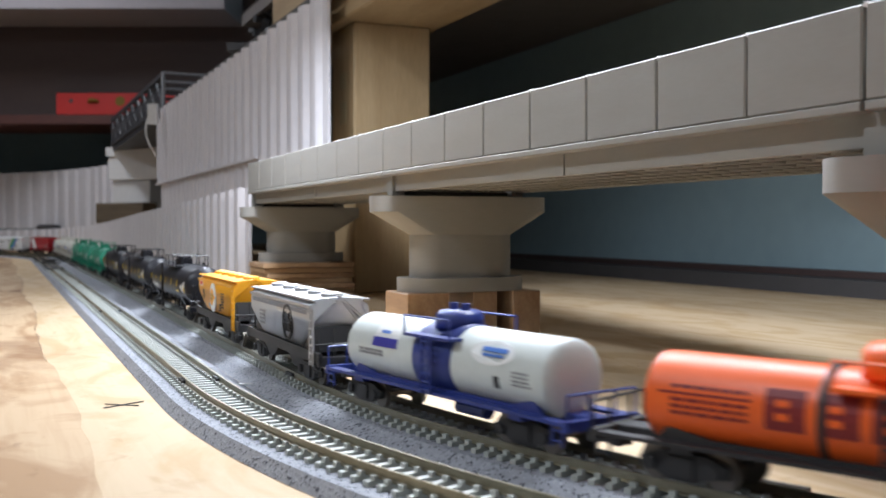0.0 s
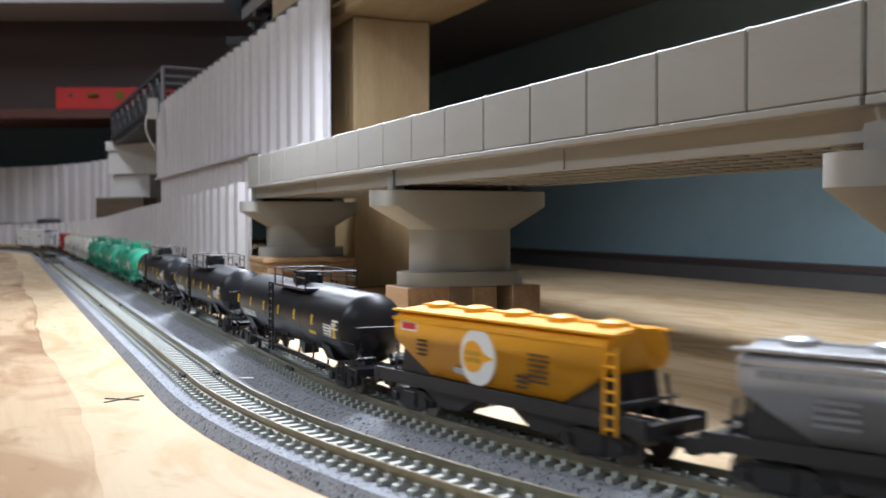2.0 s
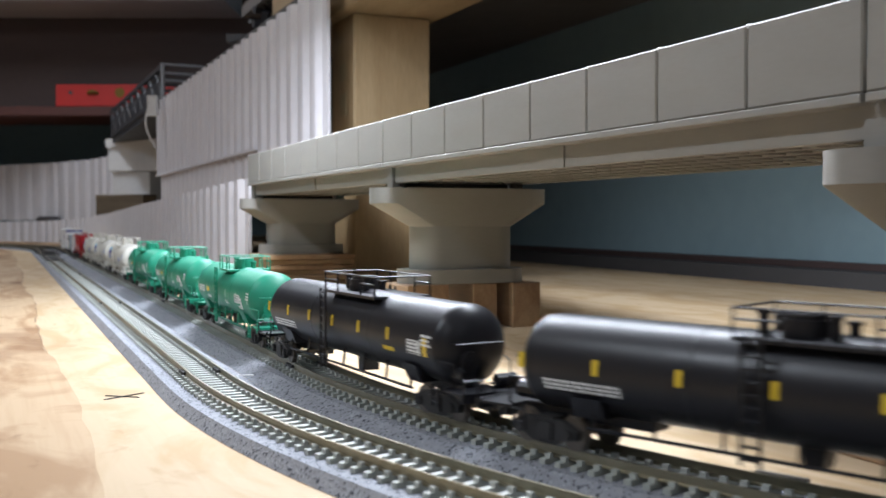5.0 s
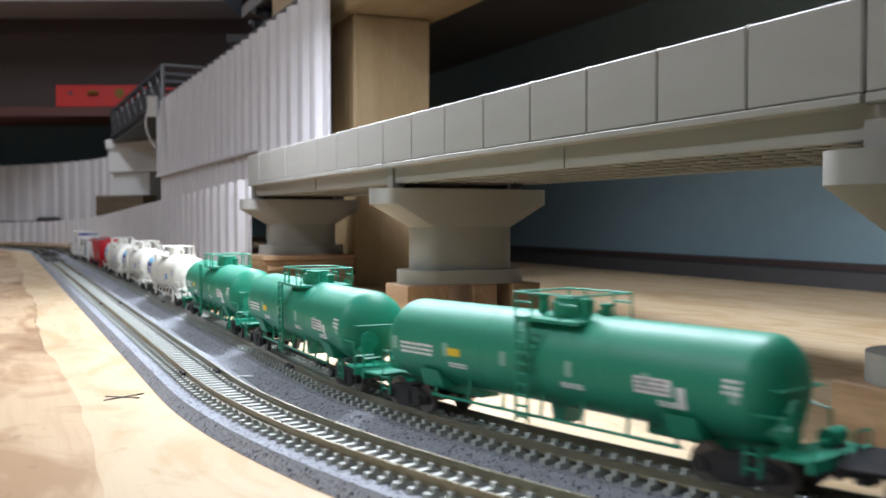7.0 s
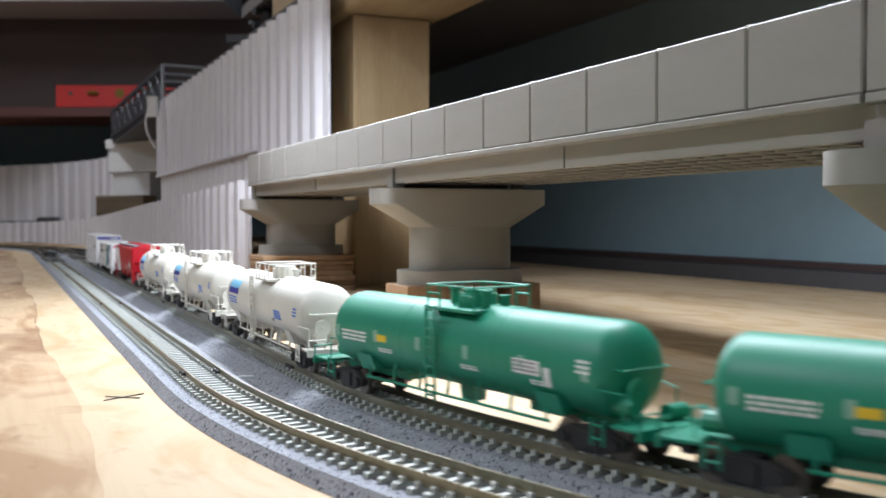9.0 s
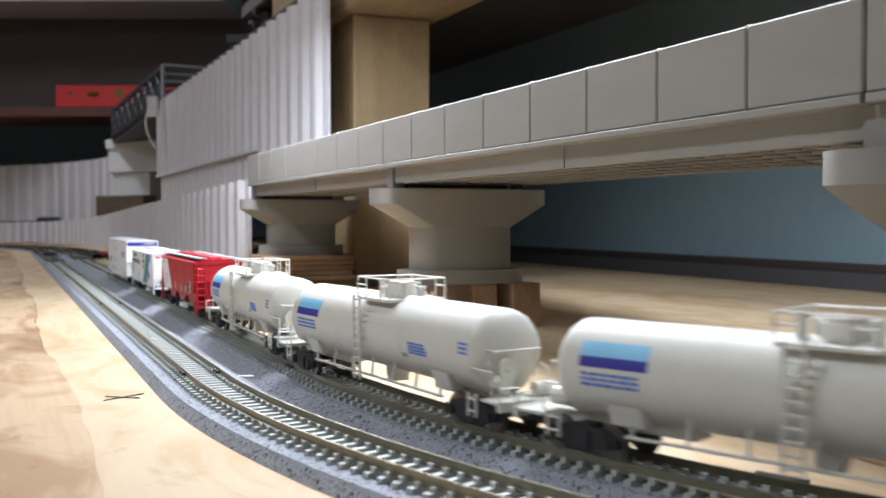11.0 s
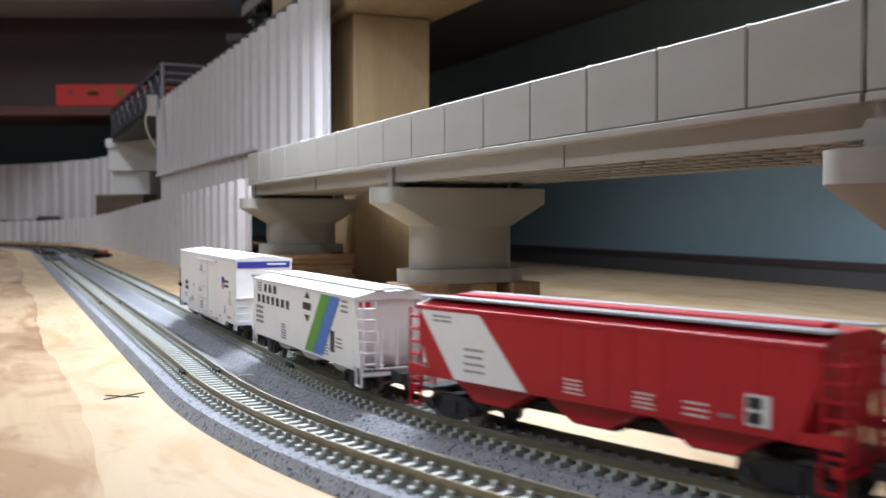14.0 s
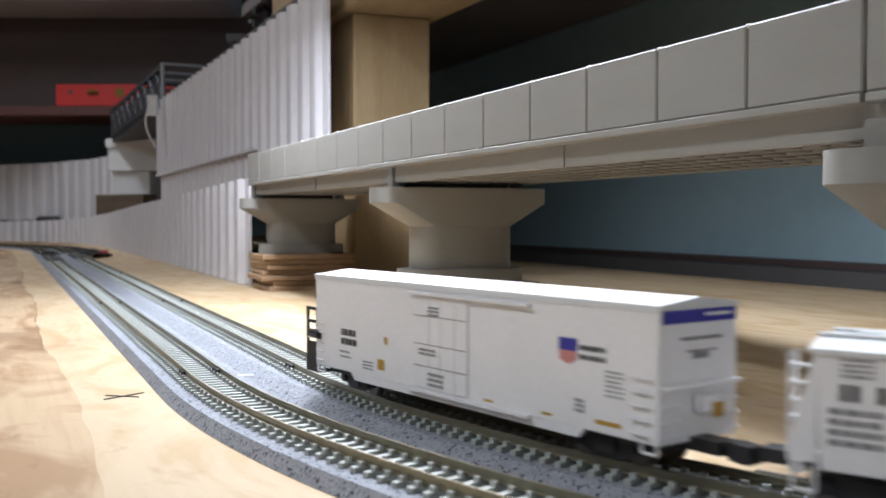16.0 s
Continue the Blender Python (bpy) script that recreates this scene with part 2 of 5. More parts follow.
# ---- mesh helpers ----
def part(name, bm, mat, parent=None, label="", at=None):
    me = bpy.data.meshes.new(name)
    bm.to_mesh(me)
    bm.free()
    me.materials.append(mat)
    ob = new(name, me)
    if parent:
        ob.parent = parent
    if at is not None:
        ob.matrix_basis = at
    if label:
        ob["label"] = label
    return ob


def empty(name, m, **tags):
    ob = new(name)
    ob.empty_display_size = 0.02
    ob.matrix_basis = m
    return tagged(ob, **tags)


def box(bm, x0, x1, y0, y1, z0, z1, bevel=0.0, m=None):
    g = bmesh.ops.create_cube(bm, size=1.0)
    vs = g["verts"]
    for v in vs:
        v.co = Vector(((x0 + x1) / 2 + v.co.x * (x1 - x0), (y0 + y1) / 2 + v.co.y * (y1 - y0), (z0 + z1) / 2 + v.co.z * (z1 - z0)))
    if m is not None:
        bmesh.ops.transform(bm, matrix=m, verts=vs)
    if bevel:
        es = list({e for v in vs for e in v.link_edges})
        bmesh.ops.bevel(bm, geom=es, offset=bevel, segments=1, affect="EDGES")
    return bm


def B(*a, **k):
    return box(bmesh.new(), *a, **k)


def rod(bm, p, q, r, n=6, r2=None):
    p, q = Vector(p), Vector(q)
    d = q - p
    m = Matrix.Translation((p + q) / 2) @ d.to_track_quat("Z", "Y").to_matrix().to_4x4()
    bmesh.ops.create_cone(bm, cap_ends=True, segments=n, radius1=r, radius2=r if r2 is None else r2, depth=d.length, matrix=m)
    return bm


def R_(p, q, r, n=6, r2=None):
    return rod(bmesh.new(), p, q, r, n, r2)


def rods(pairs, r, n=5):
    bm = bmesh.new()
    for p, q in pairs:
        rod(bm, p, q, r, n)
    return bm


def prism(pts, axis, a, b):
    """A flat outline pushed from a to b along an axis: 'y' takes (x, z) points, 'x' takes (y, z), 'z' takes (x, y)."""
    bm = bmesh.new()
    put = {"y": lambda p, d: (p[0], d, p[1]), "x": lambda p, d: (d, p[0], p[1]), "z": lambda p, d: (p[0], p[1], d)}[axis]
    lo, hi = [bm.verts.new(put(p, a)) for p in pts], [bm.verts.new(put(p, b)) for p in pts]
    bm.faces.new(lo)
    bm.faces.new(hi)
    for i in range(len(pts)):
        j = (i + 1) % len(pts)
        bm.faces.new((lo[i], lo[j], hi[j], hi[i]))
    bmesh.ops.recalc_face_normals(bm, faces=bm.faces)
    return bm


def lathe_x(profile, n=40):
    """A body of revolution about the x axis from (x, radius) pairs."""
    bm = bmesh.new()
    rows = []
    for x, r in profile:
        rows.append([bm.verts.new((x, r * math.cos(a), r * math.sin(a))) for a in (2 * math.pi * k / n for k in range(n))])
    for p, q in zip(rows, rows[1:]):
        for k in range(n):
            bm.faces.new((p[k], p[(k + 1) % n], q[(k + 1) % n], q[k]))
    bm.faces.new(rows[0])
    bm.faces.new(rows[-1])
    bmesh.ops.recalc_face_normals(bm, faces=bm.faces)
    for f in bm.faces:
        f.smooth = len(f.verts) == 4
    return bm


# ---- the two tracks: a straight, with a bend at each end; s grows towards the camera ----
HEAD0, START, RADIUS, PITCH, FAR_S, FAR_R, END_S = -1.1524, Vector((-0.117, 0.4955)), 0.8145, 0.0566, -2.25, 0.95, 0.93
RAIL_TOP = 0.011


def along(s, lat=0.0):
    """The place and heading on the front track's centre line at s, moved lat metres to the inside of the bend."""
    d = Vector((math.cos(HEAD0), math.sin(HEAD0)))
    n = Vector((-d.y, d.x))
    if s > END_S:
        p, h = along(END_S, 0.0)
        p = p + Vector((math.cos(h), math.sin(h))) * (s - END_S)
    elif s > 0:
        a = s / RADIUS
        p, h = START + n * RADIUS + (d * math.sin(a) - n * math.cos(a)) * RADIUS, HEAD0 + a
    elif s > FAR_S:
        p, h = START + d * s, HEAD0
    else:
        b = min((FAR_S - s) / FAR_R, 1.5)
        rest = (FAR_S - s) - b * FAR_R
        p = START + d * FAR_S + (-d * math.sin(b) - n * (1 - math.cos(b))) * FAR_R
        h = HEAD0 + b
        p = p - Vector((math.cos(h), math.sin(h))) * rest
    return p + Vector((-math.sin(h), math.cos(h))) * lat, h


def from_track(s, v):
    """A point beside the straight: s along it, v to the inside, past both bends."""
    d = Vector((math.cos(HEAD0), math.sin(HEAD0)))
    return START + d * s + Vector((-d.y, d.x)) * v


# ---- the room ----
def slab(name, pts, z0, z1, mat, label, category, kind="structure"):
    return tagged(part(name, prism(pts, "z", z0, z1), mat), label=label, category=category, kind=kind)


rng = random.Random(21)
SEAM = [tuple(from_track(-2.6 + 0.03 * k, -0.065 + rng.uniform(-0.0016, 0.0016) + 0.003 * math.sin(k * 0.31))) for k in range(131)]
slab("floor_plywood_inner", SEAM + [(4.6, SEAM[-1][1]), (4.6, 5.0), (-3.2, 5.0), (-3.2, 4.2), (-1.2, 3.6)], -0.018, 0.0, PLY, "pale sanded plywood layout deck under the tracks", "plywood deck")
slab("floor_plywood_outer", [(x, y) for x, y in SEAM] + [(-3.2, SEAM[-1][1]), (-3.2, 4.2), (-1.2, 3.6)], -0.018, -0.00004, PLY_STREAK, "pale plywood deck strip with rough grain along the edge", "plywood deck")
SEAM_DIRT = wood("seam_filler", (0.44, 0.29, 0.16), (0.31, 0.185, 0.095), 0, rings=40, knots=0.6)
seam_parts = bmesh.new()
k = 20
while k < 80:
    run = rng.randint(1, 4)
    t = (Vector(SEAM[min(k + run, 130)]) - Vector(SEAM[k])).normalized()
    side = Vector((-t.y, t.x))
    for q0, q1 in zip(range(k, k + run), range(k + 1, k + run + 1)):
        p0, p1 = Vector(SEAM[min(q0, 130)]), Vector(SEAM[min(q1, 130)])
        w0, w1 = rng.uniform(0.0003, 0.0013), rng.uniform(0.0003, 0.0013)
        vs = [seam_parts.verts.new((p.x, p.y, z)) for z in (-0.001, 0.00025) for p in (p0 - side * w0, p1 - side * w1, p1 + side * w1 * 0.5, p0 + side * w0 * 0.5)]
        for f in ((4, 5, 6, 7), (0, 1, 5, 4), (1, 2, 6, 5), (2, 3, 7, 6), (3, 0, 4, 7)):
            seam_parts.faces.new([vs[i] for i in f])
    k += run + rng.choice((0, 1, 1, 2))
bmesh.ops.recalc_face_normals(seam_parts, faces=seam_parts.faces)
tagged(part("plywood_seam", seam_parts, SEAM_DIRT), label="dark broken filler line along the plywood seam", category="seam", kind="structure")
slab("floor", [(-3.4, -3), (4.8, -3), (4.8, 5.2), (-3.4, 5.2)], -0.92, -0.90, SHELF, "dark room floor below the layout deck", "floor")
slab("ceiling", [(-3.4, -3), (4.8, -3), (4.8, 5.2), (-3.4, 5.2)], 1.45, 1.5, CEIL, "unseen grey ceiling that bounces fill light", "ceiling")
slab("wall_north", [(-3.4, 5.0), (4.8, 5.0), (4.8, 5.2), (-3.4, 5.2)], -0.9, 1.45, TEAL, "teal painted wall at the far end", "wall")
slab("wall_west", [(-3.4, -3), (-3.2, -3), (-3.2, 5.0), (-3.4, 5.0)], -0.9, 1.45, BOUNCE_WALL, "unseen side wall, pale to bounce fill light", "wall")
slab("wall_south", [(-3.2, -3), (4.6, -3), (4.6, -2.8), (-3.2, -2.8)], -0.9, 1.45, BOUNCE_WALL, "unseen wall behind the camera, pale to bounce fill light", "wall")
slab("wall_far_east", [(4.6, -3), (4.8, -3), (4.8, 5.0), (4.6, 5.0)], -0.9, 1.45, BOUNCE_WALL, "unseen end wall, pale to bounce fill light", "wall")
w0, w1 = from_track(-3.6, 0.93), from_track(-0.05, 0.93)
slab("wall_east", [w0, w1, (4.6, w1.y), (4.6, w1.y + 0.12), (w1.x + 0.1, w1.y + 0.12), (w0.x + 0.11, w0.y + 0.05)], 0.0, 1.45, TEAL, "matte teal painted wall behind the layout", "wall")
# dark skirting and the low dark ledge along that wall
a0, a1, b0, b1 = from_track(-3.4, 0.868), from_track(-0.06, 0.868), from_track(-3.4, 0.927), from_track(-0.06, 0.927)
slab("baseboard", [a0, a1, b1, b0], 0.0, 0.021, DARK, "black strip along the foot of the teal wall", "skirting")
a2, a3 = from_track(-3.4, 0.905), from_track(-0.06, 0.905)
slab("trim", [a2, a3, b1, b0], 0.0214, 0.030, BROWN, "dark brown strip on the black skirting", "trim")

# ---- upper shelf with its beam and post ----
# The near end runs on out of view, set to shade wall and deck.
q = [from_track(-1.35, 0.32), from_track(-0.12, 0.32), from_track(-0.12, 0.926), from_track(-3.3, 0.926), from_track(-3.3, 0.40), from_track(-1.35, 0.40)]
us = empty("upper_shelf", Matrix(), label="dark underside of the upper deck shelf over the bridge", category="shelf")
part("board", prism(q, "z", 0.46, 0.48), SHELF, us)
f0, f1 = from_track(-0.124, 0.325), from_track(-1.345, 0.325)
part("edge_batten", rods([((f0.x, f0.y, 0.484), (f1.x, f1.y, 0.484))], 0.004, 4), SHELF, us)


def oriented(s, v, z=0.0):
    p = from_track(s, v)
    return Matrix.Translation((p.x, p.y, z)) @ Matrix.Rotation(HEAD0 + math.pi / 2, 4, "Z")


# local x points to the inside of the bend, local y back along the track
beam = part("timber_beam", B(-0.070, 0.070, -0.55, 0.10, 0.355, 0.458, bevel=0.002), PINE_FLAT, at=oriented(-0.99, 0.381))
tagged(beam, label="pale pine beam lying on the post under the shelf", category="beam")
post = part("timber_post", B(0.0, 0.108, 0.0, 0.094, 0.0, 0.3546, bevel=0.0025), PINE, at=Matrix.Translation((-0.1158, 1.300, 0)) @ Matrix.Rotation(HEAD0 + math.pi / 2, 4, "Z"))
tagged(post, label="pale pine post standing on the deck behind the bridge", category="post")
stamps = [(0.175, 0.028), (0.225, 0.030), (0.272, 0.022)]
for z, hgt in stamps:
    part("stamp", B(-0.0004, 0.0, 0.030, 0.058, z, z + hgt), STAMP_INK, post, "faint grade stamp on the timber")


# ---- corrugated sheets ----
def sheet(name, stations, tops, bottoms, label, pitch=0.058, rib=0.0075, thick=0.004, phase=0.0):
    """A ribbed sheet along a plan line of (x, y) stations with its heights; the ribs stand out on the side of the tracks."""
    dist = [0.0]
    for a, b in zip(stations, stations[1:]):
        dist.append(dist[-1] + math.dist(a, b))
    total = dist[-1]

    def point(u):
        x = float(np.interp(u, dist, [p[0] for p in stations]))
        y = float(np.interp(u, dist, [p[1] for p in stations]))
        x2 = float(np.interp(min(u + 0.01, total), dist, [p[0] for p in stations]))
        y2 = float(np.interp(min(u + 0.01, total), dist, [p[1] for p in stations]))
        x1 = float(np.interp(max(u - 0.01, 0), dist, [p[0] for p in stations]))
        y1 = float(np.interp(max(u - 0.01, 0), dist, [p[1] for p in stations]))
        t = Vector((x2 - x1, y2 - y1)).normalized()
        return Vector((x, y)), Vector((-t.y, t.x)), float(np.interp(u, dist, tops)), float(np.interp(u, dist, bottoms))

    prof = [(0.0, 0.0), (0.36, 0.0), (0.44, 0.55), (0.50, 0.9), (0.60, 1.0), (0.78, 1.0), (0.88, 0.9), (0.94, 0.55)]
    us, k = [], 0
    while k * pitch < total:
        us += [((k + f) * pitch, o) for f, o in prof if (k + f) * pitch < total]
        k += 1
    us.append((total, 0.0))
    bm = bmesh.new()
    cols = []
    for u, o in us:
        p, n, zt, zb = point(u)
        f, bk = p + n * (o * rib), p - n * thick
        cols.append([bm.verts.new((f.x, f.y, zb)), bm.verts.new((f.x, f.y, zt)), bm.verts.new((bk.x, bk.y, zt)), bm.verts.new((bk.x, bk.y, zb))])
    for a, b in zip(cols, cols[1:]):
        for i in range(4):
            bm.faces.new((a[i], b[i], b[(i + 1) % 4], a[(i + 1) % 4]))
    bm.faces.new(cols[0])
    bm.faces.new(cols[-1])
    bmesh.ops.recalc_face_normals(bm, faces=bm.faces)
    return tagged(part(name, bm, WHITE_SHEET), label=label, category="retaining wall", kind="structure")


low_line = [(-0.254, 1.302), (-0.532, 1.938), (-0.702, 2.314), (-0.951, 2.871), (-1.05, 3.07), (-1.168, 3.28), (-1.30, 3.47), (-1.45, 3.63), (-1.62, 3.76), (-1.80, 3.86), (-2.2, 4.0), (-2.9, 4.1)]
low_top = [0.140, 0.126, 0.118, 0.103, 0.098, 0.090, 0.083, 0.078, 0.076, 0.073, 0.072, 0.071]
sheet("wall_lower", low_line, low_top, [0.0005] * 12, "white ribbed retaining wall beside the tracks", rib=0.009)


def shift(line, v):
    out = []
    for i, p in enumerate(line):
        a, b = Vector(line[max(i - 1, 0)]), Vector(line[min(i + 1, len(line) - 1)])
        t = (b - a).normalized()
        out.append((p[0] + t.y * v, p[1] - t.x * v))
    return out


# deck of the climbing track on top of the lower wall, then the upper walls
deck_line = shift(low_line, 0.006)
inner = shift(low_line, 0.20)
bm = bmesh.new()
cols = [[bm.verts.new((a[0], a[1], z - 0.013)), bm.verts.new((a[0], a[1], z - 0.006)), bm.verts.new((b[0], b[1], z - 0.006)), bm.verts.new((b[0], b[1], z - 0.013))] for a, b, z in zip(deck_line, inner, low_top)]
for a, b in zip(cols, cols[1:]):
    for i in range(4):
        bm.faces.new((a[i], b[i], b[(i + 1) % 4], a[(i + 1) % 4]))
bm.faces.new(cols[0])
bm.faces.new(cols[-1])
bmesh.ops.recalc_face_normals(bm, faces=bm.faces)
tagged(part("climbing_deck", bm, PLY2), label="plywood deck of the climbing line behind the white wall", category="deck")

up0, up1 = from_track(-0.712, 0.285), from_track(-2.17, 0.285)
mid0, mid1 = from_track(-1.08, 0.288), from_track(-2.12, 0.288)
sheet("wall_middle", [tuple(mid0), tuple(mid1)], [0.1946, 0.1946], [0.128, 0.108], "white ribbed strip under the upper wall", rib=0.006)
ua, ub = from_track(-1.06, 0.285), from_track(-1.061, 0.285)
sheet("wall_upper", [tuple(up0), tuple(ua), tuple(ub), tuple(up1)], [0.384, 0.3845, 0.3845, 0.386], [0.187, 0.187, 0.199, 0.199], "tall white ribbed wall panel of the upper level", rib=0.008)
trim_pts = [from_track(-1.062, 0.2752), from_track(-2.17, 0.2752), from_track(-2.17, 0.2895), from_track(-1.062, 0.2895)]
slab("trim_lower_edge", trim_pts, 0.1950, 0.1988, WHITE_SHEET, "thin white lip along the foot of the upper panel", "trim")
far_up = [(-0.93, 3.22), (-1.10, 3.46), (-1.30, 3.70), (-1.52, 3.88), (-1.80, 4.02), (-2.2, 4.12), (-2.9, 4.2)]
sheet("wall_far_upper", far_up, [0.318, 0.312, 0.306, 0.302, 0.300, 0.300, 0.300], [0.080] * 7, "white ribbed wall panel round the far bend", pitch=0.075, rib=0.009)
# upper track bed, black, with a ragged row of track clutter along its edge
up_deck = [from_track(-0.70, 0.290), from_track(-2.16, 0.290), from_track(-2.16, 0.42), from_track(-1.13, 0.42), from_track(-1.13, 0.306), from_track(-0.70, 0.306)]
tagged(part("upper_track_bed", prism(up_deck, "z", 0.386, 0.397), DARK), label="black roadbed of the upper track on the wall", category="track bed")
for lat in (0.313, 0.3295):
    p, r = from_track(-1.14, lat), from_track(-2.15, lat)
    tagged(part("upper_rail", rods([((p.x, p.y, 0.399), (r.x, r.y, 0.399))], 0.0018), TRUSS), label="thin dark rail of the upper track", category="rail")
stack = bmesh.new()
rng = random.Random(5)
for i in range(26):
    c = from_track(-1.16 - rng.random() * 0.20, 0.325 + rng.random() * 0.06)
    z = 0.3972 + rng.random() * 0.095
    box(stack, -0.022, 0.022, -0.006, 0.006, 0, 0.012, m=Matrix.Translation((c.x, c.y, z)) @ Euler((rng.random() * 0.6, rng.random() * 0.6, rng.random() * 3)).to_matrix().to_4x4())
c = from_track(-1.27, 0.355)
box(stack, c.x - 0.07, c.x + 0.07, c.y - 0.05, c.y + 0.05, 0.3971, 0.41)
tagged(part("parts_pile", stack, TRUSS), label="heap of dark track parts on the upper deck", category="clutter", kind="stuff")


# ---- the dark truss bridge and the white abutment ----
def truss(at, length, width, height, panels):
    t = empty("truss_bridge", at, label="dark steel truss bridge with a grey portal frame", category="truss bridge")
    r = 0.0042
    for y, name in ((-width / 2, "side_truss"), (width / 2, "side_truss")):
        bm = bmesh.new()
        box(bm, 0, length, y - r, y + r, 0, 0.014)
        box(bm, 0, length, y - r, y + r, height - 0.010, height)
        for k in range(panels + 1):
            x = length * k / panels
            rod(bm, (x, y, 0.005), (x, y, height - 0.004), 0.0032)
            if k < panels:
                x2 = length * (k + 1) / panels
                rod(bm, (x, y, 0.006), (x2, y, height - 0.006), 0.0028)
                rod(bm, (x2, y, 0.006), (x, y, height - 0.006), 0.0022)
        part(name, bm, TRUSS, t)
        part("web_plate", B(0.004, length, y - 0.0012, y + 0.0012, 0.004, height * 0.62), TRUSS, t)
    part("deck", B(0, length, -width / 2, width / 2, -0.016, 0.001), TRUSS, t)
    for k in range(1, panels + 1):
        x = length * k / panels
        part("cross_beam", B(x - 0.003, x + 0.003, -width / 2, width / 2, height - 0.008, height + 0.0005), TRUSS, t)
    bm = bmesh.new()
    for y in (-width / 2, width / 2):
        rod(bm, (-0.004, y, 0), (-0.004, y, height + 0.002), 0.0045)
    for z in (height, height - 0.022, height - 0.040):
        rod(bm, (-0.004, -width / 2, z), (-0.004, width / 2, z), 0.0032)
    part("portal_frame", bm, SILVER_END, t, "pale grey portal frame")
    return t


tp, tq = Vector((-0.705, 2.50)), Vector((-1.06, 3.18))
truss(Matrix.Translation((tp.x + 0.055, tp.y + 0.03, 0.385)) @ Matrix.Rotation(math.atan2(tq.y - tp.y, tq.x - tp.x), 4, "Z") @ Matrix.Rotation(radians(3.2), 4, "Y"), 0.76, 0.115, 0.088, 9)
ab = empty("white_abutment", Matrix.Translation((-1.000, 3.21, 0)) @ Matrix.Rotation(radians(-22), 4, "Z"), label="white stepped abutment carrying the truss bridge", category="abutment")
part("cap_block", B(-0.055, 0.17, -0.05, 0.06, 0.235, 0.338, bevel=0.002), WHITE_BLOCK, ab)
part("lower_block", B(-0.045, 0.10, -0.04, 0.06, 0.080, 0.2346, bevel=0.002), WHITE_BLOCK, ab)
part("edge_strip", B(-0.058, 0.172, -0.056, -0.051, 0.312, 0.340), WHITE_BLOCK, ab)
tagged(part("stained_block", B(-0.085, 0.12, -0.03, 0.03, 0.085, 0.148, bevel=0.003), OLD_BLOCK, at=Matrix.Translation((-0.985, 3.06, 0.012)) @ Matrix.Rotation(radians(-30), 4, "Z")), label="brown wooden block on the climbing deck", category="wood block")
tagged(part("dark_clip", B(-0.07, 0.07, -0.012, 0.012, 0.0, 0.024, bevel=0.008), DARK, at=Matrix.Translation((-1.52, 3.84, 0.071)) @ Matrix.Rotation(radians(-35), 4, "Z")), label="low dark piece on the far deck edge", category="clutter")
bm = bmesh.new()
last = None
for k in range(13):
    a = k / 12
    p = (-0.715 - 0.020 * math.sin(a * 3.1) + 0.012 * a, 2.45, 0.375 - 0.115 * a)
    if last:
        rod(bm, last, p, 0.0022)
    last = p
box(bm, -0.722, -0.700, 2.44, 2.46, 0.338, 0.388)
tagged(part("white_cable", bm, WHITE_BLOCK), label="white wire looping down beside the upper wall", category="cable")

# ---- dark board with the red level ----
BY = 3.75
hc = empty("hanging_cabinet", Matrix.Translation((0, BY, 0.50)), label="dark brown hanging board over the far bend", category="cabinet")
part("back_panel", B(-3.1, -0.35, 0.012, 0.35, 0.0, 0.445, bevel=0.003), BROWN, hc)
for x0, x1 in ((-3.1, -1.90), (-1.896, -0.35)):
    part("front_board", B(x0, x1, 0.0, 0.0115, 0.0, 0.445, bevel=0.0015), BROWN, hc)
tagged(part("cabinet_ledge", B(-3.1, -0.36, BY - 0.07, BY + 0.30, 0.465, 0.4995, bevel=0.002), MAROON), label="maroon ledge under the dark board", category="ledge")
tagged(part("upper_board", B(-3.1, -0.75, BY - 0.32, BY - 0.005, 0.835, 0.98), BOARD_GREY), label="pale grey board above the dark cabinet", category="board")
lv = empty("spirit_level", Matrix.Translation((-1.427, BY - 0.065, 0.5003)), label="red box spirit level standing on the ledge", category="spirit level")
part("beam", B(0, 0.60, 0, 0.022, 0, 0.080, bevel=0.002), RED_LEVEL, lv)
part("vial_window", R_((0.138, -0.0012, 0.043), (0.138, 0.002, 0.05), 0.021, 20), VIAL, lv, "amber bubble vial")
part("vial_window", R_((0.236, -0.0012, 0.05), (0.236, 0.002, 0.05), 0.018, 20), VIAL, lv, "amber bubble vial")
# No hole is cut; a dark disc gives its shade.
part("hole_disc", R_((0.055, -0.001, 0.05), (0.055, 0.002, 0.05), 0.008, 14), DARK, lv, "dark disc standing in for the shaded hanging hole")

# ---- unseen ceiling fixtures for those tubes, some added only for fill ----
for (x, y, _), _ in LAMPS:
    fx = empty("unseen_tube_lamp", Matrix.Translation((x, y, 1.4)) @ Matrix.Rotation(radians(23.6), 4, "Z"), label="unseen white tube lamp put on the ceiling", category="lamp", group="ceiling tube lamps")
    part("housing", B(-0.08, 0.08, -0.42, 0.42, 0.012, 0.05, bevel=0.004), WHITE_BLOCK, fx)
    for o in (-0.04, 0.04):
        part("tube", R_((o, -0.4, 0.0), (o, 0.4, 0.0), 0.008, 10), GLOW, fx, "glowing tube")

bar = empty("strip_lamp", Matrix.Translation((STRIP_AT[0], STRIP_AT[1], STRIP_Z)) @ Matrix.Rotation(STRIP_TURN, 4, "Z"), label="white strip lamp hung over the tracks", category="lamp")
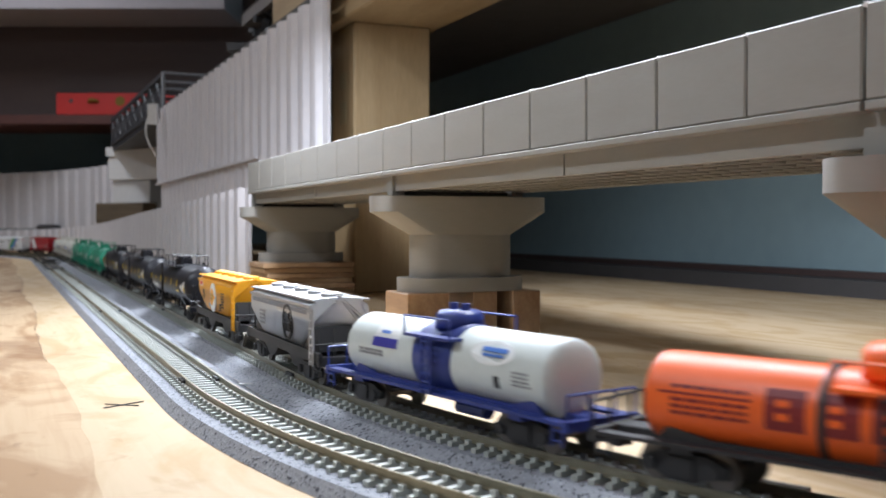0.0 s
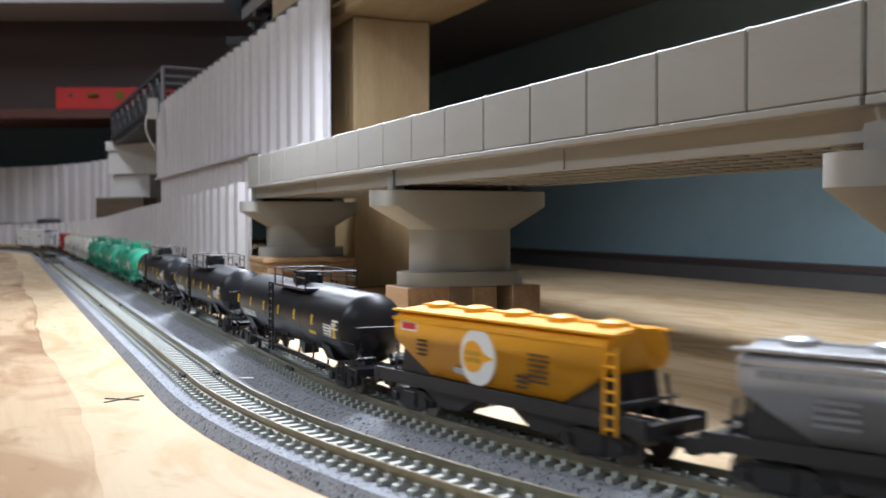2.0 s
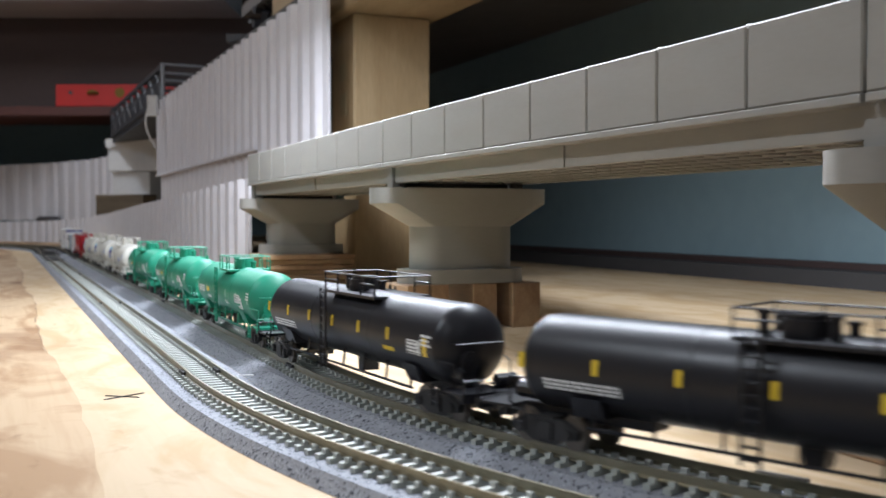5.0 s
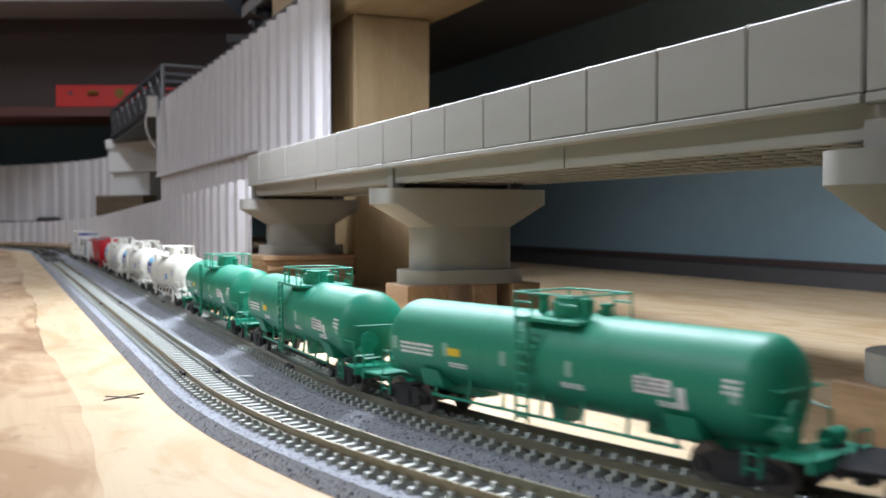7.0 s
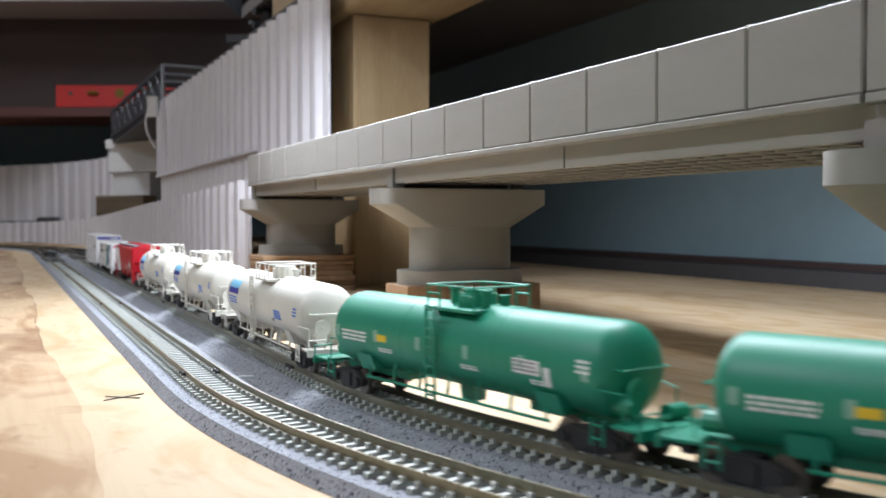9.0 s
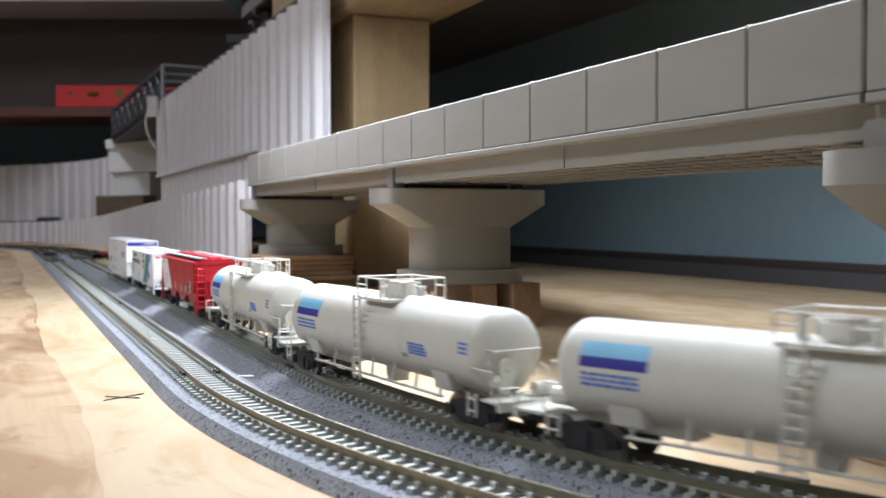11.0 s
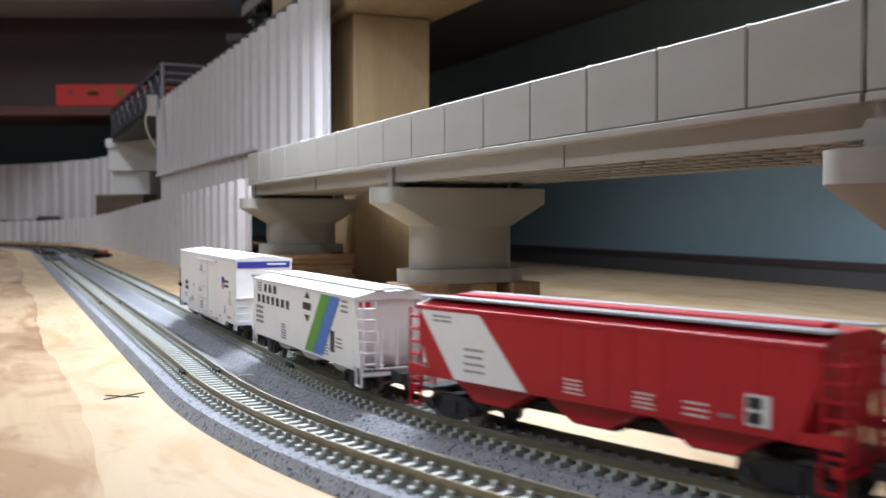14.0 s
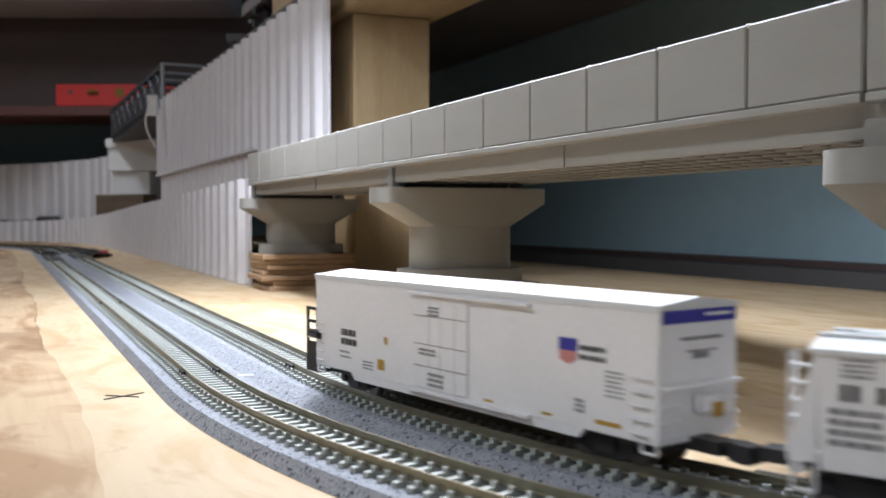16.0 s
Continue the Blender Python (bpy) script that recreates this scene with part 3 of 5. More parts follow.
part("housing", B(-STRIP_LONG / 2 - 0.01, STRIP_LONG / 2 + 0.01, -0.020, 0.020, 0.0, 0.018, bevel=0.002), WHITE_BLOCK, bar)
for o in (-0.30, 0.30):
    part("hanging_rod", R_((o, 0, 0.018), (o, 0, 1.45 - STRIP_Z), 0.0015, 6), STEEL, bar)

# ---- dark switch machines beside the far turnout ----
for x, y, turn in ((-0.826, 2.09, -66), (-0.772, 2.19, -64)):
    sm = empty("switch_machine", Matrix.Translation((x, y, 0.0118)) @ Matrix.Rotation(radians(turn), 4, "Z"), label="small black switch machine at the far turnout", category="switch machine", group="switch machines")
    part("base_plate", B(-0.045, 0.045, -0.020, 0.020, 0.0, 0.0015), DARK_TIE, sm)
    part("motor_box", B(-0.030, 0.014, -0.010, 0.010, 0.0016, 0.0080, bevel=0.001), DARK_TIE, sm)
    part("lever", R_((0.020, -0.016, 0.0024), (0.030, 0.014, 0.0060), 0.0012, 6), DARK_TIE, sm)

# ---- pen mark and scrap ----
bm = bmesh.new()
for (x0, y0), (x1, y1) in (((-0.1670, 0.4905), (-0.1490, 0.4860)), ((-0.1640, 0.4795), (-0.1505, 0.4985))):
    d = Vector((x1 - x0, y1 - y0))
    box(bm, -d.length / 2, d.length / 2, -0.0005, 0.0005, 0, 0.0003, m=Matrix.Translation(((x0 + x1) / 2, (y0 + y1) / 2, 0.0002)) @ Matrix.Rotation(math.atan2(d.y, d.x), 4, "Z"))
tagged(part("pen_cross", bm, INK), label="black pen cross drawn on the plywood", category="pen mark")


# ---- girder bridge ----
BR_AT, BR_HEAD, BR_P, BR_N = Vector((0.1733, 0.4117)), 1.9828, 0.0717, 20
BR_Z, BR_H, BR_W = 0.1400, 0.040, 0.152
KIT = 0.84
GROUND = EYE_Z - EYE_Z / KIT
# the kit's own drawing is larger than the model; GROUND is the deck's height in it
KIT_M = Matrix.Translation((0, 0, EYE_Z * (1 - KIT))) @ Matrix.Diagonal((KIT, KIT, KIT, 1))
bridge = empty("girder_bridge", KIT_M @ Matrix.Translation((BR_AT.x, BR_AT.y, 0)) @ Matrix.Rotation(BR_HEAD, 4, "Z"), label="pale grey printed concrete-style girder bridge with panelled sides", category="bridge")
# local x runs away from the camera, local y points to the tracks; 0 is the outer face
J0, J1 = -4, 16
for side in (0, 1):
    y0 = -0.0035 if side == 0 else -BR_W
    for j in range(J0, J1):
        gap = 0.0014 if j % 8 == 0 else 0.0007
        bm = B(j * BR_P + gap, (j + 1) * BR_P - 0.0007, y0, y0 + 0.0035, BR_Z, BR_Z + BR_H, bevel=0.0008)
        part("side_panel", bm, CONCRETE, bridge)
        if side == 0:
            bm = B((j + 1) * BR_P - 0.0016, (j + 1) * BR_P + 0.0016, -0.0042, -0.0008, BR_Z + BR_H - 0.0015, BR_Z + BR_H + 0.0006, bevel=0.0003)
            part("coping_clip", bm, WHITE_BLOCK, bridge, "small white peg on the panel joint")
for k in range(J0 // 8 * 8, J1, 8):
    x0, x1 = max(k, J0) * BR_P + 0.0012, min(k + 8, J1) * BR_P - 0.0012
    part("deck_slab", B(x0, x1, -BR_W + 0.004, -0.004, BR_Z + 0.004, BR_Z + 0.012), CONCRETE, bridge)
    part("ledge", B(x0, x1, -0.012, 0.0010, BR_Z - 0.0044, BR_Z - 0.0004, bevel=0.0005), CONCRETE, bridge)
    part("ledge", B(x0, x1, -BR_W, -BR_W + 0.014, BR_Z - 0.0040, BR_Z - 0.0004, bevel=0.0005), CONCRETE, bridge)
    for y in (-0.0125, -0.1395):
        part("girder", B(x0 + 0.004, x1 - 0.004, y - 0.0025, y + 0.0025, BR_Z - 0.0190, BR_Z + 0.0039, bevel=0.0005), CONCRETE, bridge)
    part("soffit", B(x0 + 0.004, x1 - 0.004, -0.1368, -0.0152, BR_Z - 0.0160, BR_Z - 0.0140), CONCRETE, bridge)
    for i in range(1, 30):
        x = x0 + (x1 - x0) * i / 30
        part("soffit_rib", B(x - 0.0016, x + 0.0016, -0.1368, -0.0152, BR_Z - 0.0178, BR_Z - 0.0161), CONCRETE, bridge)
    for y in (-0.040, -0.065, -0.090, -0.115):
        part("soffit_rib", B(x0 + 0.005, x1 - 0.005, y - 0.0012, y + 0.0012, BR_Z - 0.0181, BR_Z - 0.0161), CONCRETE, bridge)
    part("splice_plate", B((x0 + x1) / 2 - 0.030, (x0 + x1) / 2 + 0.0006, -0.0099, -0.0088, BR_Z - 0.0188, BR_Z - 0.0045), CONCRETE, bridge)


def stadium(a, b, r, z, n=10):
    """Outline with rounded ends along local y from a to b."""
    pts = []
    for k in range(n + 1):
        t = math.pi * k / n
        pts.append((r * math.cos(t), b - r + r * math.sin(t), z))
    for k in range(n + 1):
        t = math.pi + math.pi * k / n
        pts.append((r * math.cos(t), a + r + r * math.sin(t), z))
    return pts


def loft(rings, name=None):
    bm = bmesh.new()
    rows = [[bm.verts.new(p) for p in ring] for ring in rings]
    for p, q in zip(rows, rows[1:]):
        for k in range(len(p)):
            bm.faces.new((p[k], p[(k + 1) % len(p)], q[(k + 1) % len(p)], q[k]))
    bm.faces.new(rows[0])
    bm.faces.new(rows[-1])
    bmesh.ops.recalc_face_normals(bm, faces=bm.faces)
    for f in bm.faces:
        f.smooth = len(f.verts) == 4
    for e in bm.edges:
        if len(e.link_faces) == 2 and e.calc_face_angle(0) > radians(25):
            e.smooth = False
    return bm


def pier(j, foot):
    x = j * BR_P
    m = bridge.matrix_basis @ Matrix.Translation((x, 0, 0))
    p = empty("bridge_pier", m, label="pale grey printed hammerhead pier with rounded ends", category="bridge pier", group="bridge piers")
    top = 0.1165
    a, b = -0.170, 0.012
    c, e = -0.132, -0.028
    part("cap", loft([stadium(c, e, 0.0225, 0.080), stadium(a, b, 0.0255, 0.102), stadium(a, b, 0.0255, top)]), CONCRETE, p)
    part("column", loft([stadium(c, e, 0.0225, foot + 0.0135), stadium(c, e, 0.0225, 0.0799)]), CONCRETE, p)
    part("footing", loft([stadium(c - 0.012, e + 0.012, 0.031, foot), stadium(c - 0.012, e + 0.012, 0.031, foot + 0.0133)]), CONCRETE, p)
    for y in (-0.013, -0.139):
        part("bearing", B(-0.0065, 0.0065, y - 0.0065, y + 0.0065, top + 0.0002, BR_Z - 0.0041, bevel=0.0006), CONCRETE, p)
    # Dark filler drawn for the shade in the gap between cap and girders.
    part("gap_filler", B(-0.007, 0.007, -0.128, -0.0215, top + 0.0002, BR_Z - 0.0192), DARK, p, "dark filler for the shaded gap above the cap")
    return p


for j, foot in ((0, 0.0165), (8, 0.0262), (16, 0.036)):
    pier(j, foot)


def shim(j, x0, x1, y0, y1, z0, z1, mat, label, turn=0.0):
    m = bridge.matrix_basis @ Matrix.Translation((j * BR_P + (x0 + x1) / 2, (y0 + y1) / 2, 0)) @ Matrix.Rotation(turn, 4, "Z")
    hx, hy = (x1 - x0) / 2, (y1 - y0) / 2
    return tagged(part("wood_shim", B(-hx, hx, -hy, hy, z0, z1, bevel=0.0008), mat, at=m), label=label, category="wood shim", group="shims under the piers")


for y0, y1, x0, what in ((-0.054, -0.012, -0.032, "square offcut of pine under the pier footing"), (-0.105, -0.080, -0.030, "narrow pine offcut under the pier footing"), (-0.150, -0.120, -0.034, "square offcut of pine under the pier footing")):
    shim(8, x0, x0 + 0.058, y0, y1, GROUND, 0.0260, BLOCK, what)
for y0, y1 in ((-0.054, -0.014), (-0.140, -0.100)):
    shim(0, -0.030, 0.030, y0, y1, GROUND, 0.0163, BLOCK, "low pine offcut under the pier footing")
rng = random.Random(3)
z, th = GROUND, (0.036 - GROUND) / 7
for k in range(7):
    shim(16, -0.064 + rng.random() * 0.016, 0.034 + rng.random() * 0.012, -0.145, -0.022 + rng.random() * 0.016, z, z + th - 0.0006, PLY2 if k % 2 else BLOCK, "thin plywood offcut stacked under the pier", rng.uniform(-0.07, 0.07))
    z += th

# ---- road bed, ties and rails ----
S_MIN, S_MAX = -4.1, 3.75


def sweep(name, lat, outline, mat, s0=S_MIN, s1=S_MAX, step=0.02, parent=None):
    bm = bmesh.new()
    rows = []
    n = int((s1 - s0) / step)
    for i in range(n + 1):
        s = s0 + (s1 - s0) * i / n
        row = []
        for v, z in outline:
            p, _ = along(s, lat + v)
            row.append(bm.verts.new((p.x, p.y, z)))
        rows.append(row)
    for a, b in zip(rows, rows[1:]):
        for k in range(len(outline)):
            f = bm.faces.new((a[k], a[(k + 1) % len(outline)], b[(k + 1) % len(outline)], b[k]))
            f.smooth = False
    bm.faces.new(rows[0])
    bm.faces.new(rows[-1])
    bmesh.ops.recalc_face_normals(bm, faces=bm.faces)
    return part(name, bm, mat, parent)


def tie_mesh():
    bm = B(-0.00135, 0.00135, -0.0140, 0.0140, 0.0, 0.0018)
    for y in (-0.0087, 0.0087):
        for o in (-0.0019, 0.0019):
            box(bm, -0.0012, 0.0012, y + o - 0.0008, y + o + 0.0008, 0.0018, 0.0032)
    me = bpy.data.meshes.new("tie")
    bm.to_mesh(me)
    bm.free()
    me.materials.append(TIE)
    return me


TIE_MESH = tie_mesh()
BED_Z = 0.0052
for lat, what in ((0.0, "outer"), (PITCH, "inner")):
    bed = sweep("roadbed_" + what, lat, [(-0.0236 if what == "outer" else -0.0282, 0.0002), (-0.0200 if what == "outer" else -0.0180, BED_Z), (0.0180, BED_Z), (0.0282 if what == "outer" else 0.0232, 0.0002)], FOAM)
    tagged(bed, label="grey speckled foam roadbed under the model track", category="roadbed", kind="structure")
    tr = empty("track_" + what, Matrix(), label="model railway track with grey ties and nickel rails", category="track", kind="structure")
    for v in (-0.0087, 0.0087):
        zt = RAIL_TOP
        r = [(-0.0012, zt - 0.0036), (0.0012, zt - 0.0036), (0.0012, zt - 0.0031), (0.0003, zt - 0.0027), (0.0003, zt - 0.0011), (0.0005, zt - 0.0008), (0.0005, zt), (-0.0005, zt), (-0.0005, zt - 0.0008), (-0.0003, zt - 0.0011), (-0.0003, zt - 0.0027), (-0.0012, zt - 0.0031)]
        sweep("rail", lat + v, r, RAIL, parent=tr)
    step = 0.0076
    rest, dark = bmesh.new(), bmesh.new()
    for i in range(int((S_MAX - S_MIN) / step)):
        s = S_MAX - i * step
        p, h = along(s, lat)
        m = Matrix.Translation((p.x, p.y, BED_Z + 0.0001)) @ Matrix.Rotation(h, 4, "Z")
        if -1.15 < s < 0.62:
            ob = new("tie", TIE_MESH)
            ob.parent = tr
            ob.matrix_basis = m
        else:
            box(rest if s > -1.95 else dark, -0.00135, 0.00135, -0.0152, 0.0152, 0, 0.0018, m=m)
    tagged(part("far_ties", rest, TIE, tr), kind="stuff")
    tagged(part("dark_ties", dark, DARK_TIE, tr, "older dark brown ties"), kind="stuff")
    sweep("dark_bed_" + what, lat, [(-0.0205, BED_Z + 0.0001), (-0.0200, BED_Z + 0.0010), (0.0200, BED_Z + 0.0010), (0.0205, BED_Z + 0.0001)], DARK_TIE, s1=-2.0, parent=tr)
    # rail joiners every section of track
    for s in (-0.02, -0.475, -1.0, -1.45):
        for v in (-0.0087, 0.0087):
            p, h = along(s, lat + v)
            m = Matrix.Translation((p.x, p.y, 0)) @ Matrix.Rotation(h, 4, "Z")
            part("rail_joiner", B(-0.006, 0.006, -0.0019, 0.0019, BED_Z + 0.0021, RAIL_TOP - 0.0011, bevel=0.0003), UNDER, tr, "dark rail joiner", at=m)
tagged(part("paper_scrap", B(-0.004, 0.004, -0.0012, 0.0012, 0, 0.0004), PAPER, at=Matrix.Translation((-0.105, 0.5285, 0.0042)) @ Matrix.Rotation(0.2, 4, "Z")), label="tiny white scrap lying between the tracks", category="scrap")
# uncoupling magnet lying between the rails of the inner track
tagged(part("uncoupling_magnet", B(-0.0085, 0.0085, -0.0012, 0.0012, 0, 0.0022, bevel=0.0004), STEEL, at=Matrix.Translation((0.1044, 0.3045, BED_Z + 0.0019)) @ Matrix.Rotation(-0.72, 4, "Z")), label="small steel uncoupling bar lying on the ties", category="uncoupler")
# dark turnout parts far down the line
for s, lat in ((-1.62, 0.0), (-1.72, PITCH)):
    p, h = along(s, lat)
    tagged(part("switch_motor", B(-0.10, 0.10, -0.016, 0.016, 0, 0.0025, bevel=0.0006), DARK, at=Matrix.Translation((p.x, p.y, BED_Z + 0.0018)) @ Matrix.Rotation(h, 4, "Z")), label="dark turnout plate between the rails", category="turnout")


# the dark siding that leaves the inner track at the far turnout and ends at a red stop
def siding_lat(s):
    f = min(1.0, max(0.0, (s + 2.75) / 0.85))
    return PITCH + 0.058 * f * f * (3 - 2 * f)


siding = empty("siding_track", Matrix(), label="dark siding track with a red end stop", category="track", kind="structure")
rows, rails, ties = bmesh.new(), bmesh.new(), bmesh.new()
last = None
for i in range(46):
    s = -2.75 + 0.02 * i
    lat = siding_lat(s)
    now = [along(s, lat + v)[0] for v in (-0.021, 0.021, -0.0087, 0.0087)]
    if last:
        ends = (last[0], last[1], now[1], now[0])
        lo = [rows.verts.new((p.x, p.y, 0.0003)) for p in ends]
        hi = [rows.verts.new((p.x, p.y, BED_Z + 0.0014)) for p in ends]
        for f in (hi, (lo[0], lo[3], hi[3], hi[0]), (lo[1], lo[2], hi[2], hi[1])):
            rows.faces.new(f)
        for q in (2, 3):
            rod(rails, (last[q].x, last[q].y, RAIL_TOP - 0.0012), (now[q].x, now[q].y, RAIL_TOP - 0.0012), 0.0010, 4)
    last = now
    p, h = along(s, lat)
    box(ties, -0.0022, 0.0022, -0.0150, 0.0150, BED_Z + 0.0015, BED_Z + 0.0034, m=Matrix.Translation((p.x, p.y, 0)) @ Matrix.Rotation(h, 4, "Z"))
bmesh.ops.recalc_face_normals(rows, faces=rows.faces)
part("bed", rows, DARK_TIE, siding)
part("rails", rails, TRUSS, siding)
tagged(part("ties", ties, DARK, siding), kind="stuff")
p, h = along(-1.85, siding_lat(-1.85))
part("end_stop", prism([(-0.008, 0.0), (0.005, 0.0), (0.005, 0.006), (0.003, 0.007), (-0.002, 0.005)], "y", -0.011, 0.011), RED_LEVEL, siding, "small red end stop", at=Matrix.Translation((p.x, p.y, BED_Z + 0.0034)) @ Matrix.Rotation(h, 4, "Z"))


# ---- rolling stock; x is forward, -y faces the camera, z = 0 at the rail top ----
def truck(parent, x):
    t = empty("truck", Matrix.Translation((x, 0, 0)))
    t.parent = parent
    for y in (-0.0112, 0.0112):
        sgn = -1 if y < 0 else 1
        bm = prism([(-0.0145, 0.0042), (-0.0150, 0.0072), (-0.0085, 0.0098), (0.0085, 0.0098), (0.0150, 0.0072), (0.0145, 0.0042), (0.0105, 0.0042), (0.0052, 0.0016), (-0.0052, 0.0016), (-0.0105, 0.0042)], "y", y - 0.0012, y + 0.0012)
        box(bm, -0.0042, 0.0042, y + sgn * 0.0009, y + sgn * 0.0021, 0.0030, 0.0088)
        for xx in (-0.0110, 0.0110):
            rod(bm, (xx, y, 0.0056), (xx, y + sgn * 0.0026, 0.0056), 0.0021, 8)
        part("side_frame", bm, TRUCK, t)
    part("bolster", B(-0.0035, 0.0035, -0.0115, 0.0115, 0.0060, 0.0105), TRUCK, t)
    for xx in (-0.0110, 0.0110):
        bm = R_((xx, -0.0098, 0.0056), (xx, 0.0098, 0.0056), 0.0011, 6)
        for y in (-0.0086, 0.0086):
            rod(bm, (xx, y - 0.0011, 0.0056), (xx, y + 0.0011, 0.0056), 0.0056, 16)
            rod(bm, (xx, y * 0.93 - 0.0003, 0.0056), (xx, y * 0.93 + 0.0003, 0.0056), 0.0063, 16)
        part("wheelset", bm, STEEL, t, "steel wheels on one axle")
    return t


def coupler(parent, x, sgn):
    bm = B(min(x, x + sgn * 0.009), max(x, x + sgn * 0.009), -0.0017, 0.0017, 0.0075, 0.0105)
    box(bm, x + sgn * 0.0075 - 0.0022, x + sgn * 0.0075 + 0.0022, -0.0032, 0.0032, 0.0065, 0.0118)
    part("coupler", bm, UNDER, parent)


def ladder(parent, mat, x, y, z0, z1, wide, rungs, axis, r=0.00042):
    """axis 'x': the rungs run along the car; 'y': across it."""
    bm = bmesh.new()
    e = Vector((1, 0, 0)) if axis == "x" else Vector((0, 1, 0))
    c = Vector((x, y, 0))
    for sg in (-0.5, 0.5):
        q = c + e * (sg * wide)
        rod(bm, (q.x, q.y, z0), (q.x, q.y, z1), r * 1.25, 5)
    for k in range(rungs):
        zz = z0 + (z1 - z0) * (k + 0.5) / rungs
        a, b = c - e * (wide / 2), c + e * (wide / 2)
        rod(bm, (a.x, a.y, zz), (b.x, b.y, zz), r, 5)
    part("ladder", bm, mat, parent)


def mark(parent, mat, x0, x1, z0, z1, y, label="", name="marking"):
    part(name, B(x0, x1, y - 0.00012, y + 0.00012, z0, z1), mat, parent, label)


def curved_mark(parent, mat, x0, x1, a0, a1, zc, r, label="", name="marking"):
    """A thin marking wrapped on a tank: angles in degrees below the near horizontal."""
    bm = bmesh.new()
    n = 5
    rows = []
    for k in range(n + 1):
        a = radians(a0 + (a1 - a0) * k / n)
        rows.append([bm.verts.new((x, -math.cos(a) * rr, zc + math.sin(a) * rr)) for x, rr in ((x0, r + 0.00018), (x1, r + 0.00018), (x1, r - 0.0003), (x0, r - 0.0003))])
    for p, q in zip(rows, rows[1:]):
        for k in range(4):
            bm.faces.new((p[k], p[(k + 1) % 4], q[(k + 1) % 4], q[k]))
    bm.faces.new(rows[0])
    bm.faces.new(rows[-1])
    bmesh.ops.recalc_face_normals(bm, faces=bm.faces)
    part(name, bm, mat, parent, label)


def text_rows(parent, mat, x0, x1, top, rows, zc, r, pitch=4.0, fill=0.55, seed=0):
    rng = random.Random(seed)
    for k in range(rows):
        a = top - k * pitch
        x = x0
        while x < x1 - 0.001:
            w = min(rng.uniform(0.0018, 0.0045), x1 - x)
            curved_mark(parent, mat, x, x + w, a - pitch * fill, a, zc, r, name="lettering")
            x += w + 0.0007


def flat_rows(parent, mat, x0, x1, ztop, rows, y, pitch=0.0016, fill=0.55, seed=0):
    rng = random.Random(seed)
    for k in range(rows):
        z = ztop - k * pitch
        x = x0
        while x < x1 - 0.0006:
            w = min(rng.uniform(0.0014, 0.0038), x1 - x)
            mark(parent, mat, x, x + w, z - pitch * fill, z, y, name="lettering")
            x += w + 0.0006


def tank_profile(half, r, cap):
    pts = []
    for k in range(9):
        a = math.pi / 2 * k / 8
        pts.append((-half + cap - cap * math.cos(a), r * math.sin(a) if k else r * 0.03))
    return pts + [(-x, rr) for x, rr in reversed(pts)]


